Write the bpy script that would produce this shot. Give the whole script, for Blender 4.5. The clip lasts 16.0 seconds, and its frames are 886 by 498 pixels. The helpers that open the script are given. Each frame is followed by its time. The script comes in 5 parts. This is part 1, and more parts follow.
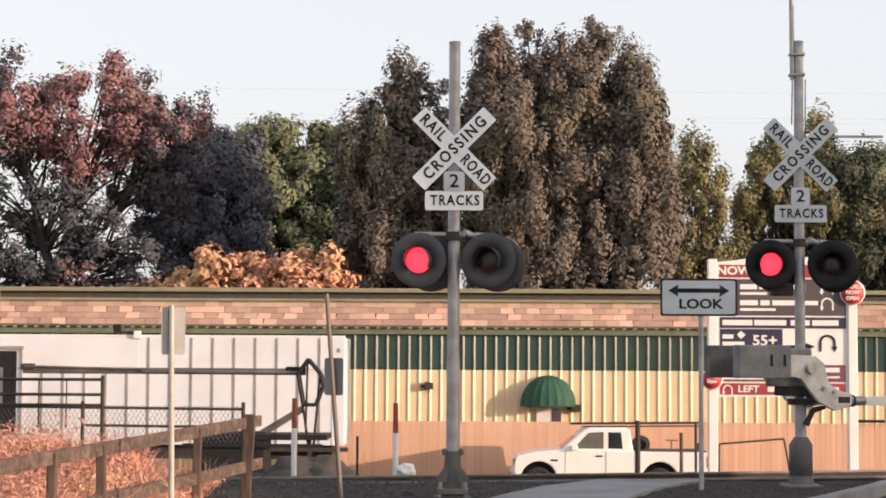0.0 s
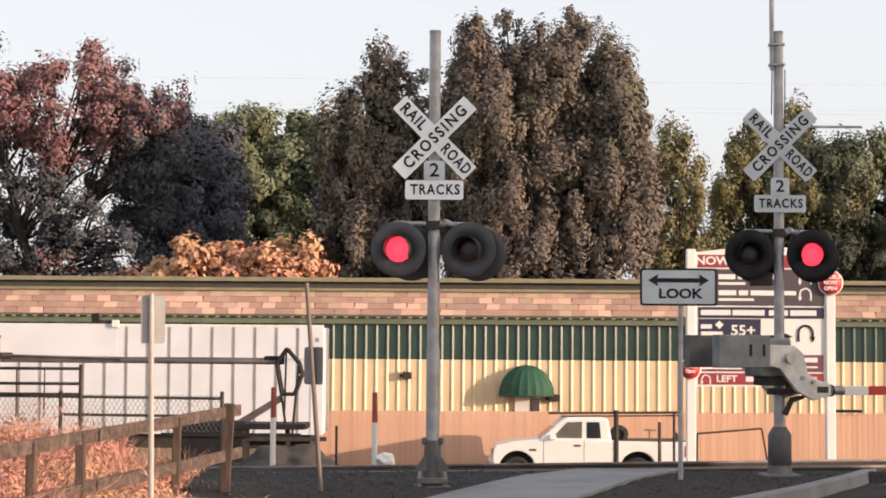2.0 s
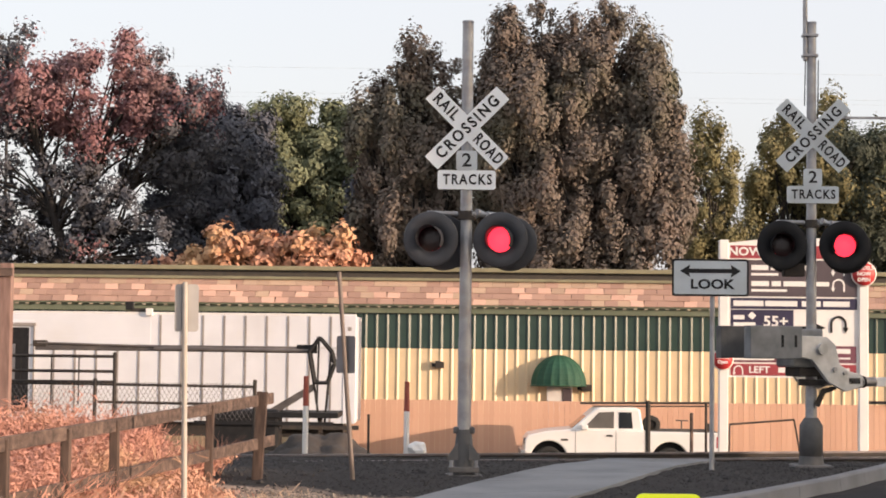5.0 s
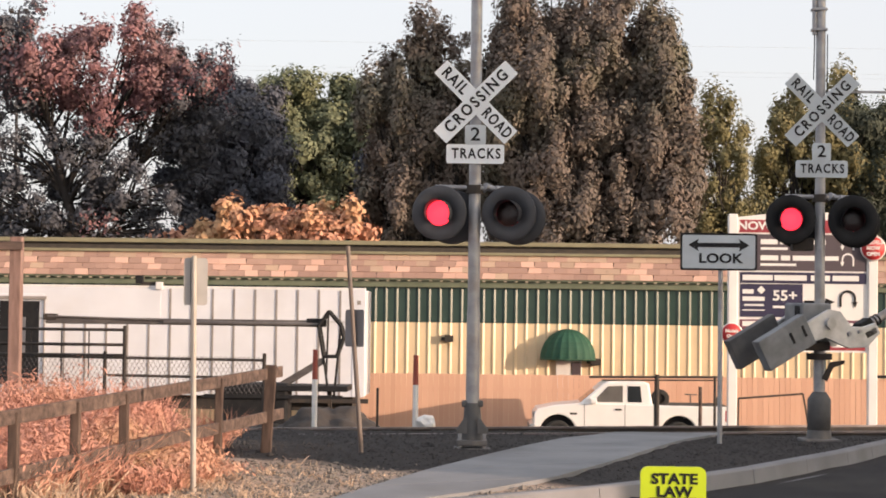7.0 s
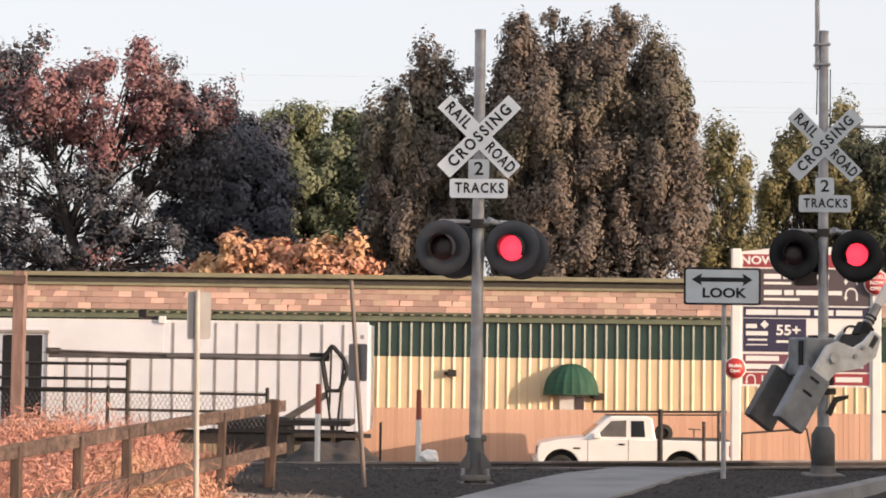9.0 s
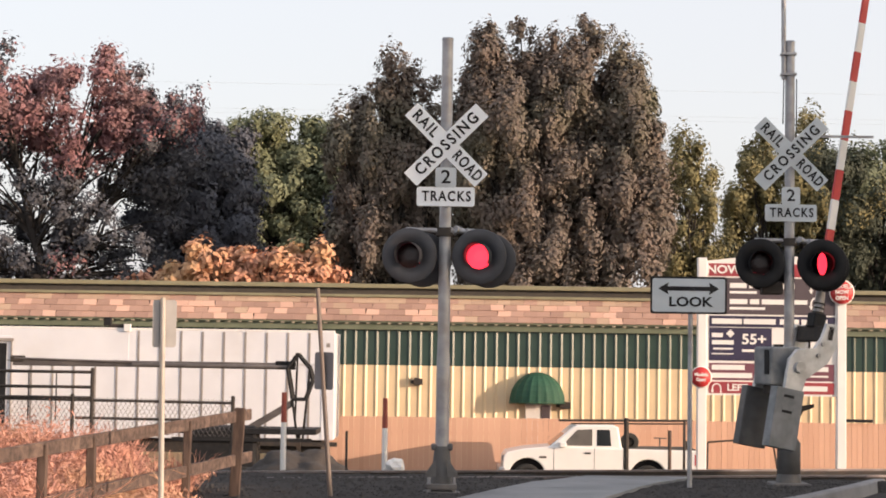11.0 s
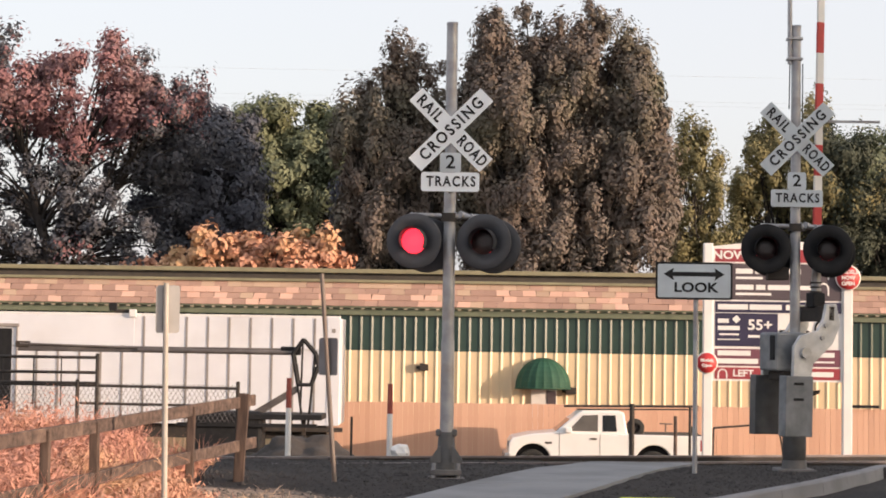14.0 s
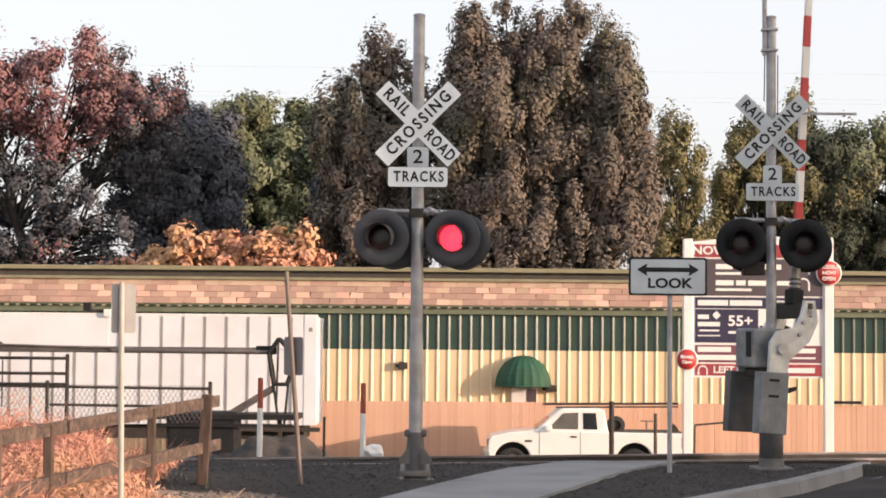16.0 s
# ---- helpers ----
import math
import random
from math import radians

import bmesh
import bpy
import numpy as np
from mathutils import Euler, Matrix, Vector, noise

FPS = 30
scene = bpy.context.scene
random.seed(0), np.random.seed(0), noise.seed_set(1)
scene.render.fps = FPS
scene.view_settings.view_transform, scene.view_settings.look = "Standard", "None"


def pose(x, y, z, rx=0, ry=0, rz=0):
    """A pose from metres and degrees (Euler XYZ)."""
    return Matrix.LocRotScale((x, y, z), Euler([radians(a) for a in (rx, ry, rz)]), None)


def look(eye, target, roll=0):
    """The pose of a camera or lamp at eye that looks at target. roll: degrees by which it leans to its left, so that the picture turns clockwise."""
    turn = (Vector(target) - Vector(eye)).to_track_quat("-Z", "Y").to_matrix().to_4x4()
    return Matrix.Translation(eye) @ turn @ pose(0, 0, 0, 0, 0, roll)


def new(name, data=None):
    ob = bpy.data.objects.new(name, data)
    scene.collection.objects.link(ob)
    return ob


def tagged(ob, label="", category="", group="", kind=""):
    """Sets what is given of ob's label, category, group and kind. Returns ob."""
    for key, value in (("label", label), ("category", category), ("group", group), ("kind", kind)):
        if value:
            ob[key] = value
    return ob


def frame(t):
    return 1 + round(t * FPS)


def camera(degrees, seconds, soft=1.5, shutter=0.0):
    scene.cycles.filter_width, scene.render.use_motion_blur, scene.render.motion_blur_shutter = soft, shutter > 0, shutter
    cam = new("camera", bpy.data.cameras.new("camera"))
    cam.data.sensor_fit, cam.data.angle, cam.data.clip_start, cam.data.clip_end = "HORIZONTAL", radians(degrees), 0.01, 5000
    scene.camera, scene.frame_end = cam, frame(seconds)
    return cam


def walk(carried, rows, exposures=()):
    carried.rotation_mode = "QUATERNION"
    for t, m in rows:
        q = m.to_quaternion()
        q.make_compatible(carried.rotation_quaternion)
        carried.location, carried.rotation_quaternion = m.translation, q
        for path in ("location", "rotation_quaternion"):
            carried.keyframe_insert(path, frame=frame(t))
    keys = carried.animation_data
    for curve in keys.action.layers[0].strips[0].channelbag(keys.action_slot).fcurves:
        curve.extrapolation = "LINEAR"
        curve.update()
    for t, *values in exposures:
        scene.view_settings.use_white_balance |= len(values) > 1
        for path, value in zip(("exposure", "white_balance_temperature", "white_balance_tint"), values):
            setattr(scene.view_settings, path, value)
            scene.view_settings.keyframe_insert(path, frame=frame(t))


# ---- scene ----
cam = camera(27.0, 16.0, soft=1.8)
PATH = [
    (0, (0.201, 0.046, 1.520), (-0.229, 49.946, 4.648), 0.30),
    (0.5, (0.194, 0.021, 1.522), (-0.458, 49.921, 4.774), 0.30),
    (1, (0.181, 0.019, 1.514), (-0.202, 49.919, 4.427), 0.34),
    (1.5, (0.177, -0.001, 1.531), (0.166, 49.899, 4.418), 0.34),
    (2, (0.174, 0.065, 1.515), (0.347, 49.965, 4.369), 0.37),
    (2.5, (0.169, 0.012, 1.517), (0.280, 49.912, 4.562), 0.47),
    (3, (0.176, 0.037, 1.514), (0.161, 49.937, 4.569), 0.48),
    (3.5, (0.180, 0.016, 1.517), (-0.038, 49.916, 4.509), 0.46),
    (4, (0.183, 0.017, 1.516), (-0.293, 49.917, 4.466), 0.57),
    (6.5, (0.193, -0.049, 1.509), (-0.687, 49.851, 3.400), 0.63),
    (7, (0.203, -0.044, 1.510), (-0.781, 49.856, 3.369), 0.69),
    (7.5, (0.202, -0.053, 1.506), (-0.844, 49.847, 3.461), 0.72),
    (8, (0.204, -0.050, 1.507), (-0.872, 49.850, 3.670), 0.73),
    (8.5, (0.201, -0.049, 1.507), (-0.852, 49.851, 3.998), 0.73),
    (9, (0.200, -0.045, 1.510), (-0.879, 49.855, 4.298), 0.74),
    (9.5, (0.195, -0.039, 1.508), (-0.535, 49.861, 4.561), 0.73),
    (10, (0.193, -0.008, 1.510), (-0.246, 49.892, 4.596), 0.78),
    (12.5, (0.197, -0.011, 1.507), (0.125, 49.889, 4.438), 0.82),
    (13, (0.198, -0.025, 1.510), (0.086, 49.875, 4.570), 0.87),
    (13.5, (0.198, 0.025, 1.511), (0.028, 49.925, 4.648), 0.87),
    (14, (0.216, 0.053, 1.512), (-0.124, 49.953, 4.148), 0.85),
    (14.5, (0.259, 0.078, 1.513), (-0.201, 49.978, 3.631), 0.75),
    (15, (0.322, 0.188, 1.508), (-0.031, 50.088, 3.186), 0.65),
    (15.5, (0.373, 0.336, 1.520), (0.040, 50.236, 3.389), 0.65),
    (16, (0.423, 0.493, 1.522), (0.457, 50.393, 4.102), 0.48),
]
walk(cam, [(t, look(eye, target, roll)) for t, eye, target, roll in PATH], [(0, 0.74), (14.2, 0.74), (15.0, 0.82), (15.6, 0.92), (16.0, 0.85)])

# ---- world, sun, exposure ----
SUN_EL, SUN_AZ = radians(9.5), radians(114.5)
world = bpy.data.worlds.new("sky")
scene.world = world
world.use_nodes = True
wn = world.node_tree.nodes
sky = wn.new("ShaderNodeTexSky")
sky.sky_type, sky.sun_disc = "NISHITA", False
sky.sun_elevation, sky.sun_rotation = SUN_EL, SUN_AZ
sky.air_density, sky.dust_density, sky.ozone_density = 1.0, 4.0, 1.0
world.node_tree.links.new(sky.outputs[0], wn["Background"].inputs[0])
wn["Background"].inputs[1].default_value = 0.06
# an even veil of pale evening haze over the whole sky
veil = wn.new("ShaderNodeBackground")
veil.inputs[0].default_value, veil.inputs[1].default_value = (0.985, 0.955, 1.0, 1), 0.44
both = wn.new("ShaderNodeAddShader")
world.node_tree.links.new(wn["Background"].outputs[0], both.inputs[0])
world.node_tree.links.new(veil.outputs[0], both.inputs[1])
world.node_tree.links.new(both.outputs[0], wn["World Output"].inputs[0])
sun_data = bpy.data.lights.new("sun", "SUN")
sun_data.energy, sun_data.angle, sun_data.color = 3.55, radians(0.5), (1.0, 0.735, 0.555)
sun = new("sun", sun_data)
sun_way = Vector((math.sin(SUN_AZ) * math.cos(SUN_EL), math.cos(SUN_AZ) * math.cos(SUN_EL), math.sin(SUN_EL)))
sun.matrix_world = look(sun_way * 100, (0, 0, 0))


# ---- materials ----
def material(name, a, b=None, rough=0.6, metal=0.0, scale=6.0, fine=60.0, bump=0.15, c=None, stretch=(1, 1, 1), coat=0.0, island=False, each=False, spec=0.5):
    """Two tones mixed by coarse and fine noise, with fine relief. c: a third tone of stains. island: mixes by leaf; each: by object."""
    m = bpy.data.materials.new(name)
    m.use_nodes = True
    t, n = m.node_tree, m.node_tree.nodes
    p = n["Principled BSDF"]
    b = b or [v * 0.75 for v in a]
    co = n.new("ShaderNodeTexCoord")
    mp = n.new("ShaderNodeMapping")
    mp.inputs["Scale"].default_value = stretch
    t.links.new(co.outputs["Object"], mp.inputs[0])
    n1, n2 = n.new("ShaderNodeTexNoise"), n.new("ShaderNodeTexNoise")
    n1.inputs["Scale"].default_value, n2.inputs["Scale"].default_value = scale, fine
    n1.inputs["Detail"].default_value, n2.inputs["Detail"].default_value = 4, 3
    for q in (n1, n2):
        t.links.new(mp.outputs[0], q.inputs["Vector"])
    ramp = n.new("ShaderNodeMapRange")
    ramp.inputs[1].default_value, ramp.inputs[2].default_value = 0.35, 0.65
    src = n1.outputs["Fac"]
    if island or each:
        g = n.new("ShaderNodeNewGeometry" if island else "ShaderNodeObjectInfo")
        mixf = n.new("ShaderNodeMath")
        mixf.operation = "MULTIPLY_ADD"
        mixf.inputs[1].default_value = 0.2 if island else 0.5
        t.links.new(g.outputs["Random Per Island" if island else "Random"], mixf.inputs[0])
        half = n.new("ShaderNodeMath")
        half.operation = "MULTIPLY"
        half.inputs[1].default_value = 0.8 if island else 0.5
        t.links.new(src, half.inputs[0])
        t.links.new(half.outputs[0], mixf.inputs[2])
        src = mixf.outputs[0]
        ramp.inputs[1].default_value, ramp.inputs[2].default_value = 0.25, 0.75
    t.links.new(src, ramp.inputs[0])
    mix = n.new("ShaderNodeMix")
    mix.data_type = "RGBA"
    mix.inputs[6].default_value, mix.inputs[7].default_value = (*a, 1), (*b, 1)
    t.links.new(ramp.outputs[0], mix.inputs[0])
    col = mix.outputs[2]
    if c:
        r2 = n.new("ShaderNodeMapRange")
        r2.inputs[1].default_value, r2.inputs[2].default_value = 0.52, 0.7
        n3 = n.new("ShaderNodeTexNoise")
        n3.inputs["Scale"].default_value, n3.inputs["Detail"].default_value = scale * 0.37, 5
        t.links.new(mp.outputs[0], n3.inputs["Vector"])
        t.links.new(n3.outputs["Fac"], r2.inputs[0])
        mix2 = n.new("ShaderNodeMix")
        mix2.data_type = "RGBA"
        mix2.inputs[7].default_value = (*c, 1)
        t.links.new(r2.outputs[0], mix2.inputs[0])
        t.links.new(col, mix2.inputs[6])
        col = mix2.outputs[2]
    t.links.new(col, p.inputs["Base Color"])
    p.inputs["Roughness"].default_value, p.inputs["Metallic"].default_value = rough, metal
    p.inputs["Coat Weight"].default_value = coat
    p.inputs["Specular IOR Level"].default_value = spec
    if bump:
        bp = n.new("ShaderNodeBump")
        bp.inputs["Strength"].default_value, bp.inputs["Distance"].default_value = bump, 0.02
        t.links.new(n2.outputs["Fac"], bp.inputs["Height"])
        t.links.new(bp.outputs[0], p.inputs["Normal"])
    return m


def glow(name, colour, power):
    m = bpy.data.materials.new(name)
    m.use_nodes = True
    p = m.node_tree.nodes["Principled BSDF"]
    p.inputs["Base Color"].default_value = (*colour, 1)
    p.inputs["Emission Color"].default_value = (*colour, 1)
    p.inputs["Emission Strength"].default_value = power
    p.inputs["Roughness"].default_value = 0.3
    return m


STEEL = material("galvanised_steel", (0.42, 0.42, 0.43), (0.30, 0.30, 0.32), 0.5, 0.55, 5, 50, 0.1, (0.25, 0.22, 0.2))
ALU = material("cast_aluminium", (0.62, 0.62, 0.62), (0.46, 0.47, 0.48), 0.45, 0.3, 6, 60, 0.15, (0.36, 0.35, 0.34))
# pale post metal, the low sun's warm tan put into the colour
POSTTAN = material("sun_tinted_post", (0.46, 0.42, 0.37), (0.36, 0.33, 0.29), 0.6, 0.1, 4, 50, 0.1, (0.28, 0.25, 0.22))
PLATEPALE = material("bare_aluminium_plate", (0.44, 0.42, 0.40), (0.36, 0.345, 0.33), 0.5, 0.2, 4, 50, 0.05)
WEIGHT = material("grey_painted_iron", (0.21, 0.22, 0.235), (0.13, 0.14, 0.15), 0.55, 0.1, 5, 50, 0.2, (0.33, 0.32, 0.30))
SIGNWHITE = material("white_sign_sheeting", (0.82, 0.86, 0.90), (0.76, 0.80, 0.84), 0.45, 0, 3, 30, 0.02)
# white sheeting with age stains; its bluish grey is shade put into the colour
SIGNSHADE = material("aged_shaded_sheeting", (0.53, 0.58, 0.62), (0.46, 0.51, 0.55), 0.5, 0, 3, 30, 0.02, (0.40, 0.42, 0.43))
SIGNBACK = material("sign_back_metal", (0.20, 0.20, 0.21), (0.16, 0.16, 0.17), 0.5, 0.3, 4, 40, 0.05)
BLACK = material("black_paint", (0.016, 0.016, 0.018), (0.024, 0.024, 0.025), 0.6, 0, 5, 40, 0.05, spec=0.15)
HOOD = material("black_lamp_backing", (0.052, 0.054, 0.062), (0.038, 0.039, 0.045), 0.55, 0, 5, 40, 0.06)
LENSDARK = material("dark_red_lens", (0.022, 0.007, 0.008), (0.016, 0.006, 0.007), 0.2, 0, 20, 90, 0.2)
LENSLIT = glow("lit_red_lens", (1.0, 0.028, 0.052), 1.6)
WOOD = material("weathered_fence_wood", (0.135, 0.096, 0.080), (0.066, 0.050, 0.045), 0.9, 0, 3, 40, 0.4, (0.19, 0.135, 0.11), (1, 6, 6), spec=0.2)
WOODV = material("weathered_post_wood", (0.115, 0.08, 0.065), (0.062, 0.045, 0.038), 0.9, 0, 3, 40, 0.4, (0.16, 0.11, 0.088), (6, 6, 1), spec=0.2)
# paler copy of the post wood, with the sunlight put into its colour
WOODPALE = material("sunlit_post_wood", (0.30, 0.195, 0.165), (0.20, 0.13, 0.11), 0.9, 0, 3, 40, 0.4, (0.36, 0.25, 0.21), (6, 6, 1), spec=0.2)
POLE = material("brown_painted_pole", (0.19, 0.15, 0.125), (0.14, 0.11, 0.095), 0.6, 0.1, 4, 50, 0.1, (0.10, 0.08, 0.07), (1, 1, 0.3))
YELLOW = material("yellow_metal_siding", (0.72, 0.57, 0.36), (0.66, 0.52, 0.33), 0.36, 0.0, 1.2, 30, 0.0, (0.62, 0.49, 0.305))
GREEN = material("green_metal_siding", (0.034, 0.064, 0.052), (0.027, 0.052, 0.042), 0.26, 0, 1.2, 30, 0.0)
RIBLIGHT = material("olive_trim_paint", (0.16, 0.18, 0.12), (0.12, 0.14, 0.09), 0.5, 0, 2, 30, 0.03)
AWNING = material("green_canvas", (0.02, 0.085, 0.05), (0.014, 0.065, 0.038), 0.75, 0, 4, 200, 0.1)
SHINGLE = material("brown_asphalt_shingle", (0.43, 0.275, 0.215), (0.31, 0.195, 0.155), 0.9, 0, 2, 80, 0.3, None, (1, 1, 1), 0, False, True)
SHINGLELIGHT = material("pale_asphalt_shingle", (0.64, 0.41, 0.32), (0.53, 0.33, 0.255), 0.9, 0, 2, 80, 0.3, None, (1, 1, 1), 0, False, True)
SHINGLETAN = material("tan_asphalt_shingle", (0.48, 0.345, 0.25), (0.40, 0.28, 0.205), 0.9, 0, 2, 80, 0.3, None, (1, 1, 1), 0, False, True)
SHINGLES = material("brown_asphalt_shingles", (0.52, 0.33, 0.255), (0.31, 0.195, 0.155), 0.9, 0, 2, 80, 0.3, None, (1, 1, 1), 0, True)
CAP = material("olive_roof_cap", (0.26, 0.24, 0.15), (0.20, 0.18, 0.11), 0.6, 0, 1.5, 30, 0.05)
# dark trim colour, also used to paint the shade under the roof cap
TRIM_SHADE = material("dark_trim_and_recess_shade", (0.07, 0.06, 0.05), (0.05, 0.045, 0.04), 0.8)
TAN = material("tan_board_fence", (0.63, 0.385, 0.272), (0.56, 0.335, 0.235), 0.85, 0, 1.5, 40, 0.1, (0.56, 0.38, 0.27), (1, 1, 0.3), 0, False, True)
WHITE = material("white_metal_siding", (0.71, 0.715, 0.75), (0.65, 0.655, 0.69), 0.4, 0, 1.0, 30, 0.03, (0.60, 0.585, 0.59))
CARWHITE = material("white_car_paint", (0.80, 0.79, 0.77), (0.76, 0.75, 0.73), 0.3, 0, 2, 30, 0.0, None, (1, 1, 1), 0.4)
GLASS = material("dark_car_glass", (0.03, 0.035, 0.04), (0.02, 0.025, 0.03), 0.08, 0, 2, 30, 0.0)
TYRE = material("tyre_rubber", (0.02, 0.02, 0.02), (0.03, 0.03, 0.028), 0.9)
CHROME = material("dull_chrome", (0.5, 0.5, 0.5), (0.4, 0.4, 0.4), 0.3, 0.8)
DARKSTEEL = material("dark_rusty_steel", (0.040, 0.038, 0.037), (0.062, 0.050, 0.042), 0.75, 0.0, 6, 60, 0.2, spec=0.2)
RAILTOP = material("worn_rail_steel", (0.20, 0.18, 0.185), (0.13, 0.11, 0.11), 0.4, 0.5, 4, 50, 0.1)
PAVING = material("grey_paving_concrete", (0.26, 0.265, 0.275), (0.205, 0.21, 0.22), 0.95, 0, 1.2, 70, 0.25, (0.175, 0.175, 0.18), spec=0.2)
CONCRETE = material("pale_concrete", (0.255, 0.255, 0.265), (0.205, 0.205, 0.215), 0.95, 0, 1.5, 70, 0.25, (0.17, 0.168, 0.17), spec=0.2)
BARK = material("brown_bark", (0.040, 0.034, 0.031), (0.026, 0.023, 0.022), 0.95, 0, 4, 30, 0.5, None, (1, 1, 0.3))
LEAF_DARK = material("dark_olive_leaf", (0.208, 0.158, 0.132), (0.120, 0.112, 0.098), 0.75, 0, 0.55, 30, 0, (0.148, 0.150, 0.105), (1, 1, 1), 0, True, spec=0.15)
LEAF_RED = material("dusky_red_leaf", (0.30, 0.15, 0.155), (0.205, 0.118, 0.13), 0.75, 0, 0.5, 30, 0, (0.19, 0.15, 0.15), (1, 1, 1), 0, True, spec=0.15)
# deep shade and the bluish haze over it, put into one leaf colour
LEAF_SHADE = material("deep_shade_leaf", (0.122, 0.127, 0.150), (0.098, 0.104, 0.124), 0.8, 0, 0.5, 30, 0, None, (1, 1, 1), 0, True, spec=0.15)
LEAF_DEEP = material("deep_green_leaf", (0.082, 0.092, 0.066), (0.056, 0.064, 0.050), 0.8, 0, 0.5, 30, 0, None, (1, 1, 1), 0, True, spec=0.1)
# dark leaves for crowns the sun reaches, their shade put into the colour
LEAF_DUSK = material("shade_dark_leaf", (0.115, 0.116, 0.130), (0.088, 0.092, 0.106), 0.8, 0, 0.5, 30, 0, None, (1, 1, 1), 0, True, spec=0.1)
LEAF_GREEN = material("olive_green_leaf", (0.215, 0.235, 0.14), (0.118, 0.138, 0.092), 0.7, 0, 0.5, 30, 0, (0.16, 0.165, 0.08), (1, 1, 1), 0, True, spec=0.2)
LEAF_YELLOW = material("yellow_green_leaf", (0.25, 0.215, 0.10), (0.11, 0.108, 0.06), 0.7, 0, 0.4, 30, 0, (0.15, 0.135, 0.07), (1, 1, 1), 0, True, spec=0.2)
LEAF_ORANGE = material("orange_autumn_leaf", (0.70, 0.37, 0.24), (0.34, 0.17, 0.12), 0.7, 0, 0.9, 30, 0, (0.50, 0.36, 0.18), (1, 1, 1), 0, True, spec=0.2)
WEED = material("dry_rust_weed", (0.66, 0.355, 0.27), (0.38, 0.19, 0.145), 0.85, 0, 1.5, 30, 0, (0.58, 0.38, 0.24), (1, 1, 1), 0, True, spec=0.1)
STRAW = material("dry_straw", (0.60, 0.45, 0.34), (0.38, 0.28, 0.205), 0.85, 0, 1.5, 30, 0, None, (1, 1, 1), 0, True, spec=0.1)
STONE = material("loose_gravel_stone", (0.26, 0.22, 0.18), (0.10, 0.09, 0.08), 0.9, 0, 2, 30, 0, None, (1, 1, 1), 0, True)
CASTDARK = material("dark_cast_iron", (0.125, 0.123, 0.124), (0.085, 0.083, 0.084), 0.7, 0.1, 5, 50, 0.2, (0.20, 0.18, 0.165))
PALEDASH = material("pale_rafter_paint", (0.50, 0.42, 0.33), (0.32, 0.27, 0.21), 0.7, 0, 3, 30, 0.05)
RIBGREY = material("grey_trailer_rib", (0.30, 0.27, 0.25), (0.22, 0.20, 0.19), 0.6, 0, 2, 30, 0.05)
CABGLASS = material("pale_cab_glass", (0.16, 0.15, 0.14), (0.11, 0.105, 0.10), 0.15, 0, 2, 30, 0.0)
STONEDARK = material("dark_ballast_stone", (0.058, 0.053, 0.051), (0.026, 0.025, 0.026), 0.9, 0, 2, 30, 0, None, (1, 1, 1), 0, True)
EARTH = material("dark_earth", (0.06, 0.05, 0.045), (0.04, 0.035, 0.032), 0.95, 0, 2, 40, 0.5)
RED = material("red_reflective_paint", (0.50, 0.03, 0.035), (0.42, 0.03, 0.03), 0.5, 0, 4, 40, 0.03)
MARKRED = material("faded_brick_red_paint", (0.34, 0.075, 0.05), (0.27, 0.06, 0.042), 0.6, 0, 6, 40, 0.05)
MAROON = material("maroon_sign_paint", (0.33, 0.045, 0.06), (0.29, 0.04, 0.05), 0.5, 0, 2, 30, 0.0)
SLATE = material("charcoal_sign_paint", (0.085, 0.065, 0.075), (0.075, 0.058, 0.067), 0.5, 0, 2, 30, 0.0)
PLUM = material("dark_plum_sign_paint", (0.17, 0.06, 0.085), (0.15, 0.052, 0.075), 0.5, 0, 2, 30, 0.0)
NAVY = material("navy_sign_paint", (0.03, 0.025, 0.065), (0.026, 0.022, 0.055), 0.5, 0, 2, 30, 0.0)
BOARDWHITE = material("white_sign_board", (0.78, 0.76, 0.73), (0.72, 0.70, 0.68), 0.55, 0, 2, 30, 0.02)
LIME = material("fluorescent_lime_sheeting", (0.52, 0.66, 0.02), (0.47, 0.60, 0.02), 0.4, 0, 3, 40, 0.02)
BOOM = material("scuffed_grey_boom_paint", (0.125, 0.110, 0.104), (0.075, 0.066, 0.064), 0.5, 0.2, 5, 50, 0.2, (0.21, 0.185, 0.17), (0.4, 1, 1))
WIRE = material("grey_wire", (0.16, 0.15, 0.15), (0.12, 0.11, 0.11), 0.5, 0.5)
SHADEWALL = material("plain_grey_block", (0.35, 0.33, 0.31), (0.28, 0.27, 0.26), 0.9)


# ---- mesh helpers ----
def part(name, bm, mat, parent=None, label=""):
    me = bpy.data.meshes.new(name)
    bm.to_mesh(me)
    bm.free()
    me.materials.append(mat)
    ob = new(name, me)
    if parent:
        ob.parent = parent
    if label:
        ob["label"] = label
    return ob


def thing(name, m, label, category, group="", kind=""):
    ob = new(name)
    ob.matrix_basis = m
    ob.empty_display_size = 0.1
    return tagged(ob, label, category, group, kind)


